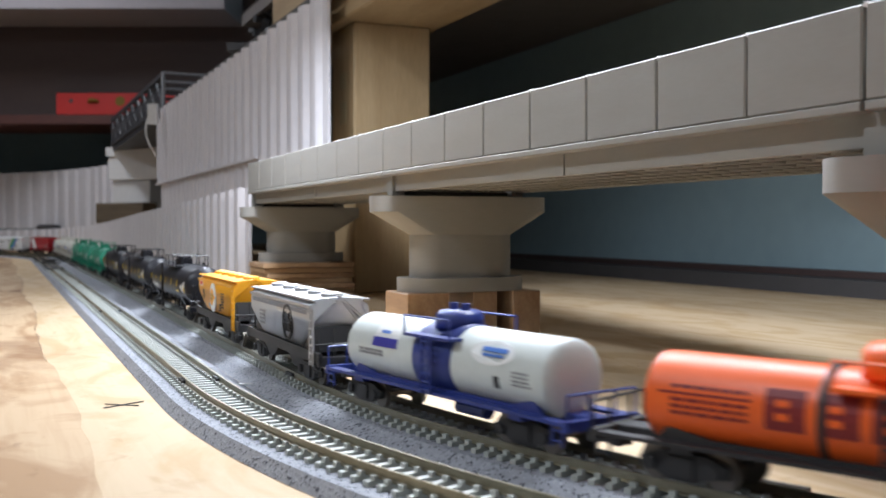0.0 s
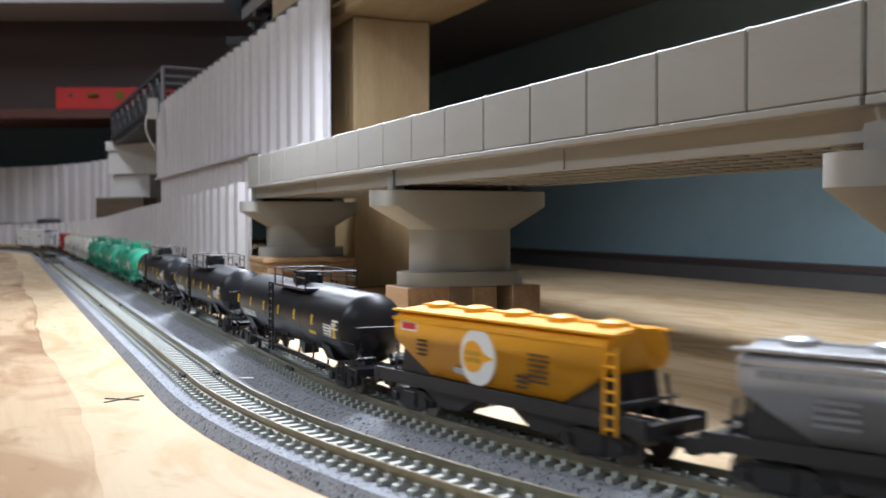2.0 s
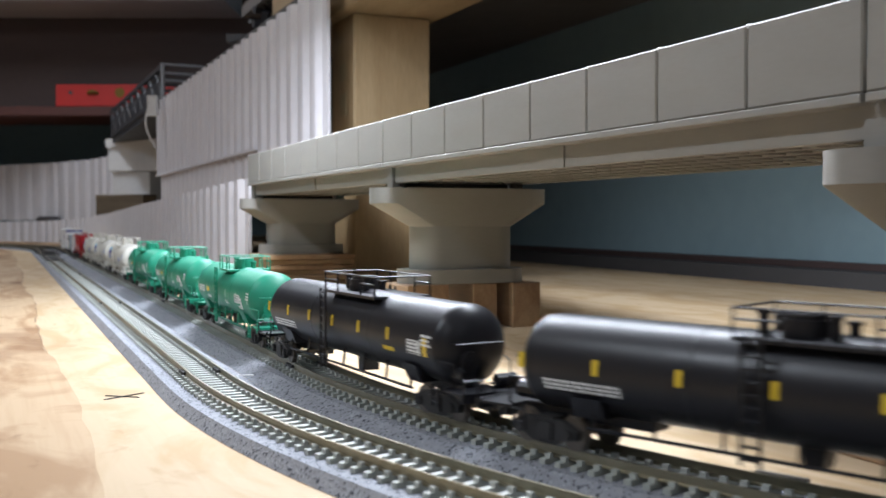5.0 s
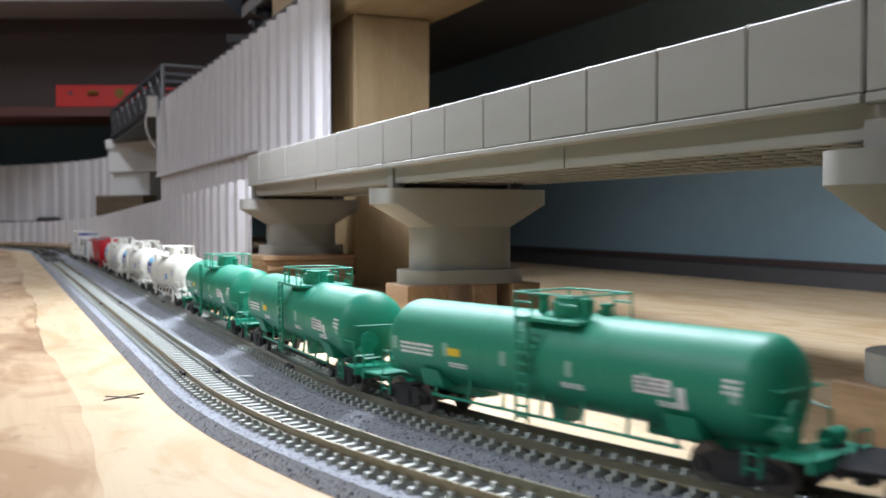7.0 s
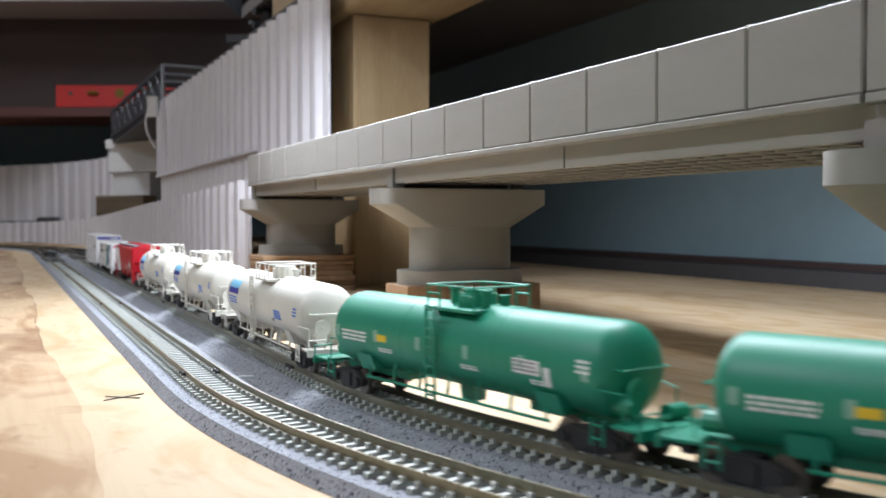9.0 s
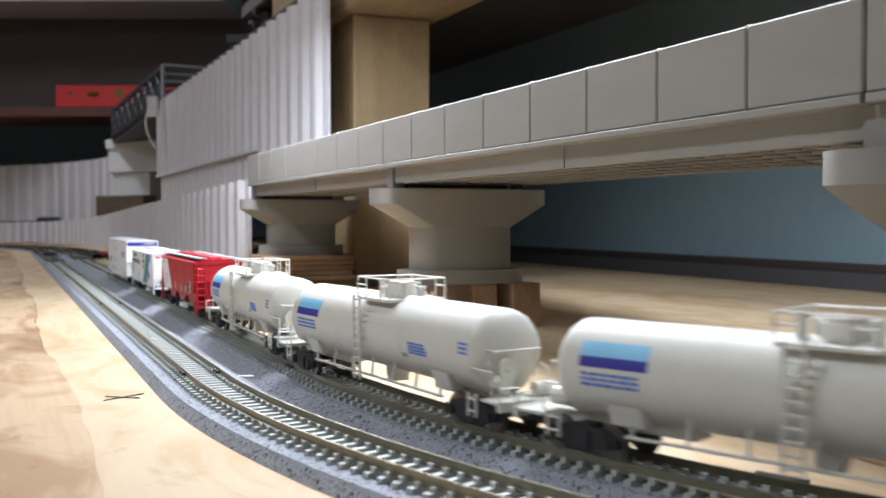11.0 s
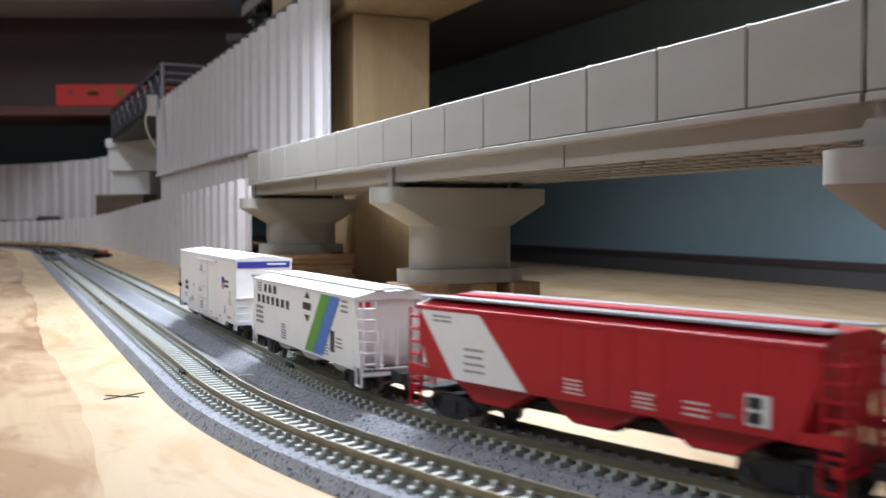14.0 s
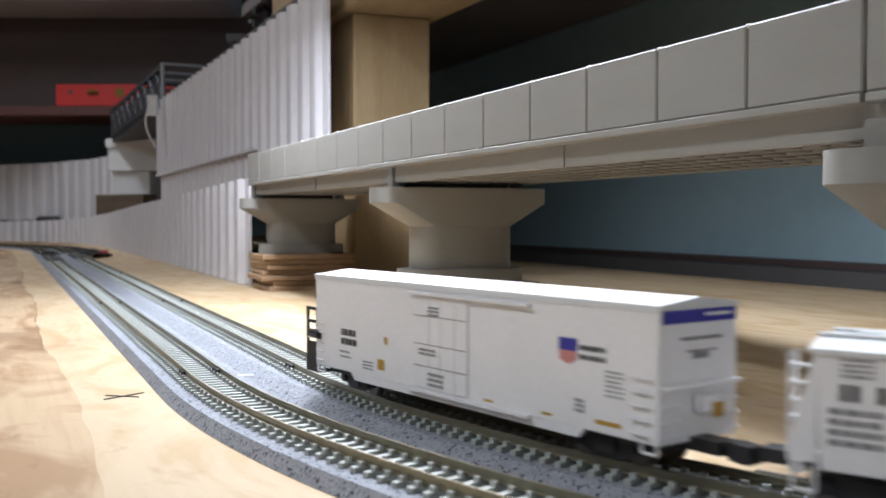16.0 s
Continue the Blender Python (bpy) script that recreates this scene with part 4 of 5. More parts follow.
def modern_tank(name, length, half, mat, label, kind, plat):
    """A long frameless tank car with a railed platform on top."""
    car = empty(name, Matrix(), label=label, category="tank car", group=kind + " tank cars")
    r, zc = 0.0162, 0.0280
    px0, px1, pm = plat
    tank = part("tank", lathe_x([(x, rr) for x, rr in tank_profile(half, r, 0.0085)], 44), mat, car)
    tank.location.z = zc
    for x in (-half * 0.33, half * 0.33):
        ring = lathe_x([(x - 0.0006, r + 0.00002), (x - 0.0004, r + 0.00012), (x + 0.0004, r + 0.00012), (x + 0.0006, r + 0.00002)], 44)
        part("weld_band", ring, mat, car).location.z = zc
    # stub sills, saddles and end platforms
    for sg in (-1, 1):
        e = sg * (length / 2 - 0.009)
        i = sg * (half - 0.050)
        part("stub_sill", B(min(i, e), max(i, e), -0.0048, 0.0048, 0.0090, 0.0130, bevel=0.0004), mat, car)
        part("saddle", prism([(-0.0150, 0.0190), (-0.0120, 0.0120), (0.0120, 0.0120), (0.0150, 0.0190), (0.010, 0.0165), (-0.010, 0.0165)], "x", sg * (half - 0.030) - 0.006, sg * (half - 0.030) + 0.006), mat, car)
        w = sg * (half + 0.0005)
        part("end_platform", B(min(w, e), max(w, e), -0.0155, 0.0155, 0.0122, 0.0131), mat, car)
        part("end_sill", B(e - 0.0008, e + 0.0008, -0.0160, 0.0160, 0.0100, 0.0135), mat, car)
        for y in (-0.0155, 0.0155):
            out = [(e, y * 0.45, 0.0134), (e, y * 0.45, 0.0180), (e, y, 0.0180), (e, y, 0.0134)]
            part("end_handrail", rods(list(zip(out, out[1:])), 0.00038), mat, car)
            part("corner_grab", rods([((sg * (half + 0.003), y * 0.8, 0.0225), (sg * (half - 0.006), y, 0.0232)), ((sg * (half + 0.003), y * 0.8, 0.0225), (sg * (half + 0.003), y * 0.8, 0.0132))], 0.00038), mat, car)
        part("brake_cylinder", R_((sg * (half - 0.006), -0.006, 0.0175), (sg * (half + 0.003), -0.006, 0.0175), 0.0032, 10), mat, car)
        pr = [((sg * (half + 0.0012), -0.0105, zc + 0.0015), (sg * (half + 0.0012), 0.0105, zc + 0.0015))]
        pr += [((sg * (half + 0.0012), yy, zc + 0.0015), (sg * (half - 0.0035), yy, zc + 0.0015)) for yy in (-0.0105, 0.0105)]
        part("end_grab", rods(pr, 0.00036), mat, car)
        if sg > 0:
            wheel = bmesh.new()
            rod(wheel, (half + 0.0024, -0.0052, zc - 0.0052), (half + 0.0032, -0.0052, zc - 0.0052), 0.0042, 18)
            rod(wheel, (half - 0.0020, -0.0052, zc - 0.0052), (half + 0.0038, -0.0052, zc - 0.0052), 0.0010, 8)
            part("brake_wheel", wheel, mat, car)
            part("brake_bracket", B(half - 0.0015, half + 0.0022, -0.0070, -0.0034, 0.0131, zc - 0.0062), mat, car)
            bm = R_((half + 0.0060, 0.0040, 0.0158), (half + 0.0060, 0.0125, 0.0158), 0.0026, 12)
            part("air_reservoir", bm, mat, car)
        ladder(car, mat, sg * (half - 0.004), -0.0163, 0.0060, 0.0145, 0.005, 2, "x")
        coupler(car, e, sg)
    # side rail along the underside
    for y in (-0.0130, 0.0130):
        pr = [((-half + 0.030, y, 0.0090), (half - 0.030, y, 0.0090))]
        pr += [((x, y, 0.0090), (x, y * 0.92, 0.0172)) for x in np.linspace(-half + 0.032, half - 0.032, 7)]
        part("side_rail", rods(pr, 0.0006), mat, car)
    part("bottom_outlet", prism([(-0.004, 0.0125), (0.004, 0.0125), (0.0025, 0.0060), (-0.0025, 0.0060)], "y", -0.004, 0.004), mat, car)
    for y in (-0.0168, 0.0168):
        ladder(car, mat, px0 + 0.008, y * 1.08, 0.0075, zc + 0.016, 0.0058, 10, "x", 0.0005)
    # platform with rails and manway
    top = zc + r
    for y in (-0.0105, 0.0105):
        part("walkway", B(px0, px1, y - 0.0036, y + 0.0036, top - 0.0024, top - 0.0012), mat, car)
    pr = []
    span = px1 - px0
    for y in (-0.0136, 0.0136):
        pr += [((x, y, top - 0.0020), (x, y, top + 0.0073)) for x in (px0, px0 + span * 0.27, px0 + span * 0.73, px1)]
        pr += [((px0, y, top + 0.0073), (px1, y, top + 0.0073)), ((px0, y, top + 0.0040), (px0 + span * 0.27, y, top + 0.0040)), ((px0 + span * 0.73, y, top + 0.0040), (px1, y, top + 0.0040))]
    pr += [((x, -0.0136, top + 0.0073), (x, 0.0136, top + 0.0073)) for x in (px0, px1)]
    part("platform_railing", rods(pr, 0.00042), mat, car)
    part("manway", R_((pm, 0, top - 0.002), (pm, 0, top + 0.0042), 0.0072, 20), mat, car)
    part("manway_lid", R_((pm, 0, top + 0.0042), (pm, 0, top + 0.0058), 0.0060, 20), mat, car)
    for x, y, tall in ((pm - 0.0115, -0.003, 0.0052), (pm - 0.0095, 0.004, 0.0036), (pm + 0.0100, -0.004, 0.0048), (pm + 0.0125, 0.003, 0.0030)):
        bm = R_((x, y, top - 0.0015), (x, y, top + tall), 0.0017, 10)
        rod(bm, (x, y, top + tall), (x, y, top + tall + 0.0010), 0.0023, 10)
        part("valve", bm, mat, car)
    trucks = [truck(car, -(half - 0.013)), truck(car, half - 0.013)]
    # markings
    if kind == "black":
        for k in range(6):
            x = -half + 0.005 + (2 * half - 0.022) * k / 6.0
            curved_mark(car, YELLOW_INK, x - 0.0010, x + 0.0010, -4, 14, zc, r, "yellow reflector strip")
        curved_mark(car, YELLOW_INK, half - 0.052, half - 0.042, -20, -14, zc, r, "yellow stencil panel")
        text_rows(car, WHITE_INK, -half + 0.014, -half + 0.044, -14, 3, zc, r, 5, seed=3)
        curved_mark(car, YELLOW_INK, half - 0.0155, half - 0.0125, -16, 10, zc, r, "yellow reflector strip")
        curved_mark(car, WHITE_INK, half - 0.029, half - 0.018, -16, 4, zc, r, "pale data panel")
        text_rows(car, BLACK_INK, half - 0.0285, half - 0.0185, 2, 4, zc, r + 0.0002, 5, 0.3, seed=4)
        text_rows(car, WHITE_INK, half - 0.017, half - 0.009, 14, 3, zc, r, 6, seed=6)
    elif kind == "green":
        for k in range(6):
            x = -half + 0.010 + (2 * half - 0.020) * k / 5.0
            curved_mark(car, PALE_GREEN_INK, x - 0.0015, x + 0.0015, -10, 8, zc, r, "pale reflector strip")
        text_rows(car, WHITE_INK, -half + 0.014, -half + 0.034, 2, 3, zc, r, 6, seed=3)
        curved_mark(car, YELLOW_INK, -half + 0.043, -half + 0.050, -8, 2, zc, r, "small yellow panel")
        text_rows(car, WHITE_INK, -half + 0.043, -half + 0.053, -18, 2, zc, r, 4, seed=8)
        text_rows(car, WHITE_INK, 0.012, 0.022, -18, 2, zc, r, 4, seed=9)
        text_rows(car, WHITE_INK, 0.052, 0.062, -20, 2, zc, r, 4, seed=10)
        curved_mark(car, WHITE_INK, half - 0.046, half - 0.032, -14, 4, zc, r, "pale data panel")
        text_rows(car, GREY_INK, half - 0.0455, half - 0.0325, 2, 3, zc, r + 0.0001, 5, seed=12)
        curved_mark(car, WHITE_INK, half - 0.030, half - 0.027, -26, -2, zc, r)
        text_rows(car, WHITE_INK, half - 0.014, half - 0.008, 14, 3, zc, r, 6, seed=6)
    else:
        curved_mark(car, SKY_BLUE, -half + 0.014, -half + 0.039, 20, 38, zc, r, "sky blue half of the painted panel")
        curved_mark(car, DEEP_BLUE, -half + 0.014, -half + 0.039, 8, 20, zc, r, "deep blue half of the painted panel")
        text_rows(car, STRIPE_BLUE, -half + 0.015, -half + 0.036, 2, 3, zc, r, 6, seed=3)
        text_rows(car, STRIPE_BLUE, half - 0.052, half - 0.038, 0, 4, zc, r, 4.5, 0.7, seed=5)
        text_rows(car, STRIPE_BLUE, half - 0.014, half - 0.008, 14, 3, zc, r, 6, seed=6)
        curved_mark(car, GREY_INK, half - 0.058, half - 0.054, -24, -18, zc, r)
    return car, trucks


def dome_tank(name, length, half, tank_mat, dome_mat, frame_mat, label, banded):
    """An older short tank car on a full frame, with a dome and its platform amidships."""
    car = empty(name, Matrix(), label=label, category="tank car", group="short dome tank cars")
    r, zc = 0.0140, 0.0248
    prof = tank_profile(half, r, 0.0045)
    part("tank", lathe_x(prof, 40), tank_mat, car).location.z = zc
    if banded:
        part("centre_band", lathe_x([(-0.0128, r - 0.0004), (-0.0128, r + 0.0005), (0.0128, r + 0.0005), (0.0128, r - 0.0004)], 40), dome_mat, car, "blue band round the tank").location.z = zc
    else:
        for x in (-0.019, 0.019):
            part("tank_strap", lathe_x([(x - 0.0012, r - 0.0004), (x - 0.0012, r + 0.0004), (x + 0.0012, r + 0.0004), (x + 0.0012, r - 0.0004)], 40), frame_mat, car, "dark strap round the tank").location.z = zc
    top = zc + r
    k = 1.0 if banded else 1.3
    dome = lathe_x([(0, 0.0002), (0, 0.0098 * k), (0.0052 * k, 0.0095 * k), (0.0070 * k, 0.0078 * k), (0.0074 * k, 0.0002)], 24)
    bmesh.ops.rotate(dome, cent=(0, 0, 0), matrix=Matrix.Rotation(-math.pi / 2, 3, "Y"), verts=dome.verts)
    part("dome", dome, dome_mat, car).location.z = top - 0.0018
    for x in (-0.004, 0.004):
        part("valve", R_((x, 0, top + 0.0045 * k), (x, 0, top + 0.0080 * k), 0.0018, 10), dome_mat, car)
    for y in (-0.0132, 0.0132):
        part("dome_platform", B(-0.0160, 0.0160, y - 0.0032, y + 0.0032, top - 0.0052, top - 0.0040), dome_mat, car)
        sg = -1 if y < 0 else 1
        pr = [((x, y + sg * 0.003, top - 0.005), (x, y + sg * 0.003, top + 0.0030)) for x in (-0.0155, 0.0155)]
        part("dome_railing", rods(pr + [((-0.0155, y + sg * 0.003, top + 0.0030), (0.0155, y + sg * 0.003, top + 0.0030))], 0.0005), dome_mat, car)
        ladder(car, dome_mat if banded else frame_mat, 0.001, y + sg * 0.0038, 0.0125, top - 0.0045, 0.0060, 7, "x", 0.0005)
    # frame, saddle ends, running boards
    e = length / 2 - 0.009
    part("centre_sill", B(-e, e, -0.0045, 0.0045, 0.0095, 0.0140, bevel=0.0004), frame_mat, car)
    for y in (-0.0140, 0.0140):
        part("running_board", B(-e, e, y - 0.0024, y + 0.0024, 0.0122, 0.0134), frame_mat, car)
        part("tank_saddle", prism([(-half + 0.006, 0.0132), (-half + 0.010, 0.0175), (-half + 0.024, 0.0145), (half - 0.024, 0.0145), (half - 0.010, 0.0175), (half - 0.006, 0.0132)], "y", y * 0.78 - 0.0008, y * 0.78 + 0.0008), frame_mat, car)
    for sg in (-1, 1):
        part("end_sill", B(min(sg * e, sg * (e - 0.003)), max(sg * e, sg * (e - 0.003)), -0.0165, 0.0165, 0.0105, 0.0140), frame_mat, car)
        part("bolster", B(sg * (half - 0.016) - 0.0035, sg * (half - 0.016) + 0.0035, -0.0155, 0.0155, 0.0104, 0.0128), frame_mat, car)
        pr = [((sg * (e - 0.001), y, 0.0138), (sg * (e - 0.001), y, 0.0225)) for y in (-0.0155, -0.006, 0.006, 0.0155)]
        pr += [((sg * (e - 0.001), -0.0155, 0.0225), (sg * (e - 0.001), 0.0155, 0.0225))]
        part("end_railing", rods(pr, 0.0005), frame_mat, car)
        coupler(car, sg * e, sg)
        ladder(car, frame_mat, sg * (e - 0.005), -0.0162, 0.0055, 0.0125, 0.005, 2, "x")
    part("brake_tank", R_((0.010, -0.007, 0.0085), (0.028, -0.007, 0.0085), 0.0030, 10), frame_mat, car)
    trucks = [truck(car, -(half - 0.016)), truck(car, half - 0.016)]
    if banded:
        curved_mark(car, WHITE_INK, -0.0440, -0.0252, 10, 46, zc, r, "white panel")
        curved_mark(car, DEEP_BLUE, -0.0440, -0.0254, 8, 24, zc, r + 0.0002, "deep blue bar")
        text_rows(car, STRIPE_BLUE, -0.0395, -0.0315, 37, 1, zc, r + 0.0002, 6, 0.9, seed=9)
        # oval badge
        bm = bmesh.new()
        ring = []
        for k in range(28):
            a = 2 * math.pi * k / 28
            x, ang = 0.0370 + 0.0125 * math.cos(a), radians(30 + 20 * math.sin(a))
            ring.append(bm.verts.new((x, -math.cos(ang) * (r + 0.0003), zc + math.sin(ang) * (r + 0.0003))))
        bm.faces.new(ring)
        part("oval_badge", bm, WHITE_INK, car, "white oval badge with blue script bars")
        curved_mark(car, STRIPE_BLUE, 0.0315, 0.0455, 30, 37, zc, r + 0.0005)
        curved_mark(car, STRIPE_BLUE, 0.0325, 0.0440, 23, 27, zc, r + 0.0005)
        text_rows(car, GREY_INK, -0.055, -0.036, 2, 2, zc, r, 6, 0.8, seed=2)
        text_rows(car, GREY_INK, 0.050, 0.060, 8, 4, zc, r, 6, seed=4)
        curved_mark(car, BLACK_INK, 0.0395, 0.0425, -22, -4, zc, r)
    else:
        text_rows(car, MAROON_INK, -half + 0.012, -half + 0.036, 24, 1, zc, r, 8, seed=1)
        curved_mark(car, MAROON_INK, -half + 0.008, -half + 0.037, 12, 15, zc, r)
        text_rows(car, MAROON_INK, -half + 0.012, -half + 0.036, 8, 3, zc, r, 8, seed=2)
        x = -half + 0.041
        for k in range(5):
            curved_mark(car, MAROON_INK, x, x + 0.0115, -16, 32, zc, r, "dark red block letter shape")
            curved_mark(car, ORANGE_PAINT, x + 0.0032, x + 0.0070, -4, 4, zc, r + 0.0002)
            curved_mark(car, ORANGE_PAINT, x + 0.0032, x + 0.0070, 11, 19, zc, r + 0.0002)
            x += 0.0145
    return car, trucks


def end_cage(car, mat, e, inner, top, sg, low=0.0115):
    """The open end of a hopper: corner posts, rungs, slope sheet braces."""
    pr = []
    for y in (-0.0165, 0.0165):
        for x in (e, e - sg * 0.0065):
            pr.append(((x, y, low), (x, y, top)))
        for k in range(6):
            z = low + 0.002 + (top - low - 0.003) * k / 5.5
            pr.append(((e, y, z), (e - sg * 0.0065, y, z)))
            pr.append(((e, y, z), (e, y * 0.66, z)))
        pr.append(((e, y * 0.66, low), (e, y * 0.66, top)))
        pr.append(((e - sg * 0.001, y * 0.5, low), (inner, y * 0.5, top - 0.006)))
    part("end_ladder", rods(pr, 0.00055), mat, car)
    part("end_platform", B(min(e, inner), max(e, inner), -0.0165, 0.0165, low - 0.0012, low), UNDER, car)


def small_hopper(name, length, half_t, mat, label, kind, roof_mat):
    """A short two-bay covered hopper with sloped ends, a rounded side and roof hatches."""
    car = empty(name, Matrix(), label=label, category="covered hopper", group="short covered hoppers")
    e = length / 2 - 0.0085
    zs, ze, zr = 0.0168, 0.0386, 0.0425
    half_b = half_t - 0.0222
    # the body: each cross-section is a box with the sides drawn in below
    side = [(0.0124 + 0.0028 * math.sin(radians(12 + 100 * k / 7)), zs + (ze - zs) * k / 7) for k in range(8)]
    prof = side + [(0.0102, zr - 0.0008), (0.0, zr), (-0.0102, zr - 0.0008)] + [(-a, b) for a, b in reversed(side)]

    bm = bmesh.new()
    rows = []
    for sg in (-1, 1):
        row = []
        for y, z in prof:
            f = min(1.0, max(0.0, (z - zs) / (0.0297 - zs)))
            row.append(bm.verts.new((sg * (half_b + (half_t - half_b) * f), y, z)))
        rows.append(row)
    for k in range(len(prof)):
        bm.faces.new((rows[0][k], rows[0][(k + 1) % len(prof)], rows[1][(k + 1) % len(prof)], rows[1][k]))
    for row in rows:
        idx = range(len(prof))
        bm.faces.new([row[i] for i in idx])
    bmesh.ops.recalc_face_normals(bm, faces=bm.faces)
    bmesh.ops.triangulate(bm, faces=[f for f in bm.faces if len(f.verts) > 4])
    bmesh.ops.bevel(bm, geom=[ed for ed in bm.edges if len(ed.link_faces) == 2 and ed.calc_face_angle(0) > 0.5], offset=0.0007, segments=2, affect="EDGES")
    for f in bm.faces:
        f.smooth = abs(f.normal.y) > 0.85
    part("body", bm, mat, car)
    part("roof_walk", B(-half_t - 0.002, half_t + 0.002, -0.0146, -0.0114, zr - 0.0016, zr - 0.0008), roof_mat, car)
    part("roof_walk", B(-half_t - 0.002, half_t + 0.002, 0.0114, 0.0146, zr - 0.0016, zr - 0.0008), roof_mat, car)
    part("roof_rib", B(-half_t, half_t, -0.0006, 0.0006, zr - 0.0002, zr + 0.0006), mat, car)
    for k in range(5):
        x = -half_t + (2 * half_t) * (k + 0.5) / 5
        bm = R_((x, 0, zr - 0.0006), (x, 0, zr + 0.0013), 0.0056, 20)
        rod(bm, (x, 0, zr + 0.0013), (x, 0, zr + 0.0021), 0.0049, 20, 0.0028)
        part("hatch", bm, roof_mat, car)
    part("eave_strip", B(-half_t, half_t, -0.0157, -0.0150, ze - 0.0012, ze + 0.0002), mat, car)
    part("side_sill", B(-e, e, -0.0144, -0.0128, 0.0116, 0.0167), UNDER, car)
    part("side_sill", B(-e, e, 0.0128, 0.0144, 0.0116, 0.0167), UNDER, car)
    part("centre_sill", B(-e, e, -0.004, 0.004, 0.0090, 0.0134), UNDER, car)
    for x in (-0.026, 0.026):
        part("discharge_bay", prism([(x - 0.020, 0.0134), (x + 0.020, 0.0134), (x + 0.006, 0.0052), (x - 0.006, 0.0052)], "y", -0.0120, 0.0120), UNDER, car)
    for sg in (-1, 1):
        for y in (-0.0150 * sg,):
            ladder(car, mat, sg * (half_t + 0.0012), y, 0.0100, 0.0375, 0.0052, 7, "x", 0.0005)
        part("end_frame", rods([((sg * (half_t + 0.004), y, 0.0125), (sg * (half_t + 0.001), y, 0.0270)) for y in (-0.012, -0.004, 0.004, 0.012)] + [((sg * (half_t + 0.004), -0.014, 0.0200), (sg * (half_t + 0.004), 0.014, 0.0200))], 0.0007), UNDER, car)
        # Solid black wedge stands in for the shaded open recess below the slope.
        part("end_recess_fill", prism([(sg * (half_b - 0.001), 0.0160), (sg * (half_t - 0.0035), 0.0280), (sg * (half_t - 0.0010), 0.0160)], "y", -0.0122, 0.0122), UNDER, car, "black wedge standing in for the shaded recess under the end")
        part("slope_sheet", B(min(sg * (half_b - 0.004), sg * half_b), max(sg * (half_b - 0.004), sg * half_b), -0.0125, 0.0125, 0.0120, 0.0166), UNDER, car)
        part("end_sill", B(min(sg * e, sg * (e - 0.003)), max(sg * e, sg * (e - 0.003)), -0.0147, 0.0147, 0.0105, 0.0150), UNDER, car)
        coupler(car, sg * e, sg)
    trucks = [truck(car, -(e - 0.024)), truck(car, e - 0.024)]
    y = -0.01522
    if kind == "silver":
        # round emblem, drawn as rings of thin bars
        bm = bmesh.new()
        rows = []
        for k in range(36):
            a = 2 * math.pi * k / 36
            rows.append([bm.verts.new((0.0200 + rr * math.cos(a), yy, 0.0275 + rr * math.sin(a))) for rr, yy in ((0.0093, y - 0.0003), (0.0080, y - 0.0003), (0.0080, y + 0.0006), (0.0093, y + 0.0006))])
        for k in range(36):
            p, q = rows[k], rows[(k + 1) % 36]
            for c in range(4):
                bm.faces.new((p[c], p[(c + 1) % 4], q[(c + 1) % 4], q[c]))
        bmesh.ops.recalc_face_normals(bm, faces=bm.faces)
        part("round_emblem", bm, BLACK_INK, car, "dark round emblem")
        for x0, z0, x1, z1 in ((0.0165, 0.0225, 0.0168, 0.0325), (0.0168, 0.0325, 0.0235, 0.0230), (0.0235, 0.0230, 0.0238, 0.0325), (0.0130, 0.0275, 0.0270, 0.0275)):
            part("emblem_bar", R_((x0, y, z0), (x1, y, z1), 0.0009, 4), BLACK_INK, car)
        flat_rows(car, GREY_INK, -half_t + 0.006, half_t - 0.006, 0.0362, 1, y, 0.0034, 0.65, seed=7)
        flat_rows(car, GREY_INK, -half_t + 0.022, -half_t + 0.034, 0.0300, 4, y, 0.0022, 0.5, seed=8)
    else:
        disc = [(-0.005 + 0.0098 * math.cos(2 * math.pi * k / 32), 0.0277 + 0.0104 * math.sin(2 * math.pi * k / 32)) for k in range(32)]
        part("round_emblem", prism(disc, "y", y - 0.0002, y + 0.0006), WHITE_INK, car, "white disc emblem")
        drop = [(-0.0076 + 0.0058 * math.cos(radians(50 + 260 * k / 20)), 0.0277 + 0.0058 * math.sin(radians(50 + 260 * k / 20))) for k in range(21)]
        drop += [(-0.0010, 0.0262), (0.0042, 0.0277), (-0.0010, 0.0292)]
        part("emblem_drop", prism(drop, "y", y - 0.0004, y + 0.0004), YELLOW_PAINT, car, "yellow drop inside the disc")
        flat_rows(car, OCHRE_INK, -0.0118, -0.0028, 0.0298, 2, y - 0.0004, 0.0024, 0.75, seed=9)
        mark(car, GREY_ROOF, -0.0190, -0.0125, 0.0205, 0.0226, y, "pale grey plate")
        mark(car, WHITE_INK, -half_t + 0.0052, -half_t + 0.0158, 0.0336, 0.0375, y + 0.0001)
        mark(car, RED_INK, -half_t + 0.006, -half_t + 0.015, 0.0343, 0.0368, y, "small red plate")
        flat_rows(car, BLACK_INK, 0.022, 0.032, 0.0320, 6, y, 0.0018, 0.4, seed=3)
        flat_rows(car, BLACK_INK, -0.042, -0.036, 0.0310, 4, y, 0.0018, 0.5, seed=4)
        flat_rows(car, BLACK_INK, 0.016, 0.022, 0.0240, 3, y, 0.0018, 0.5, seed=5)
    return car, trucks


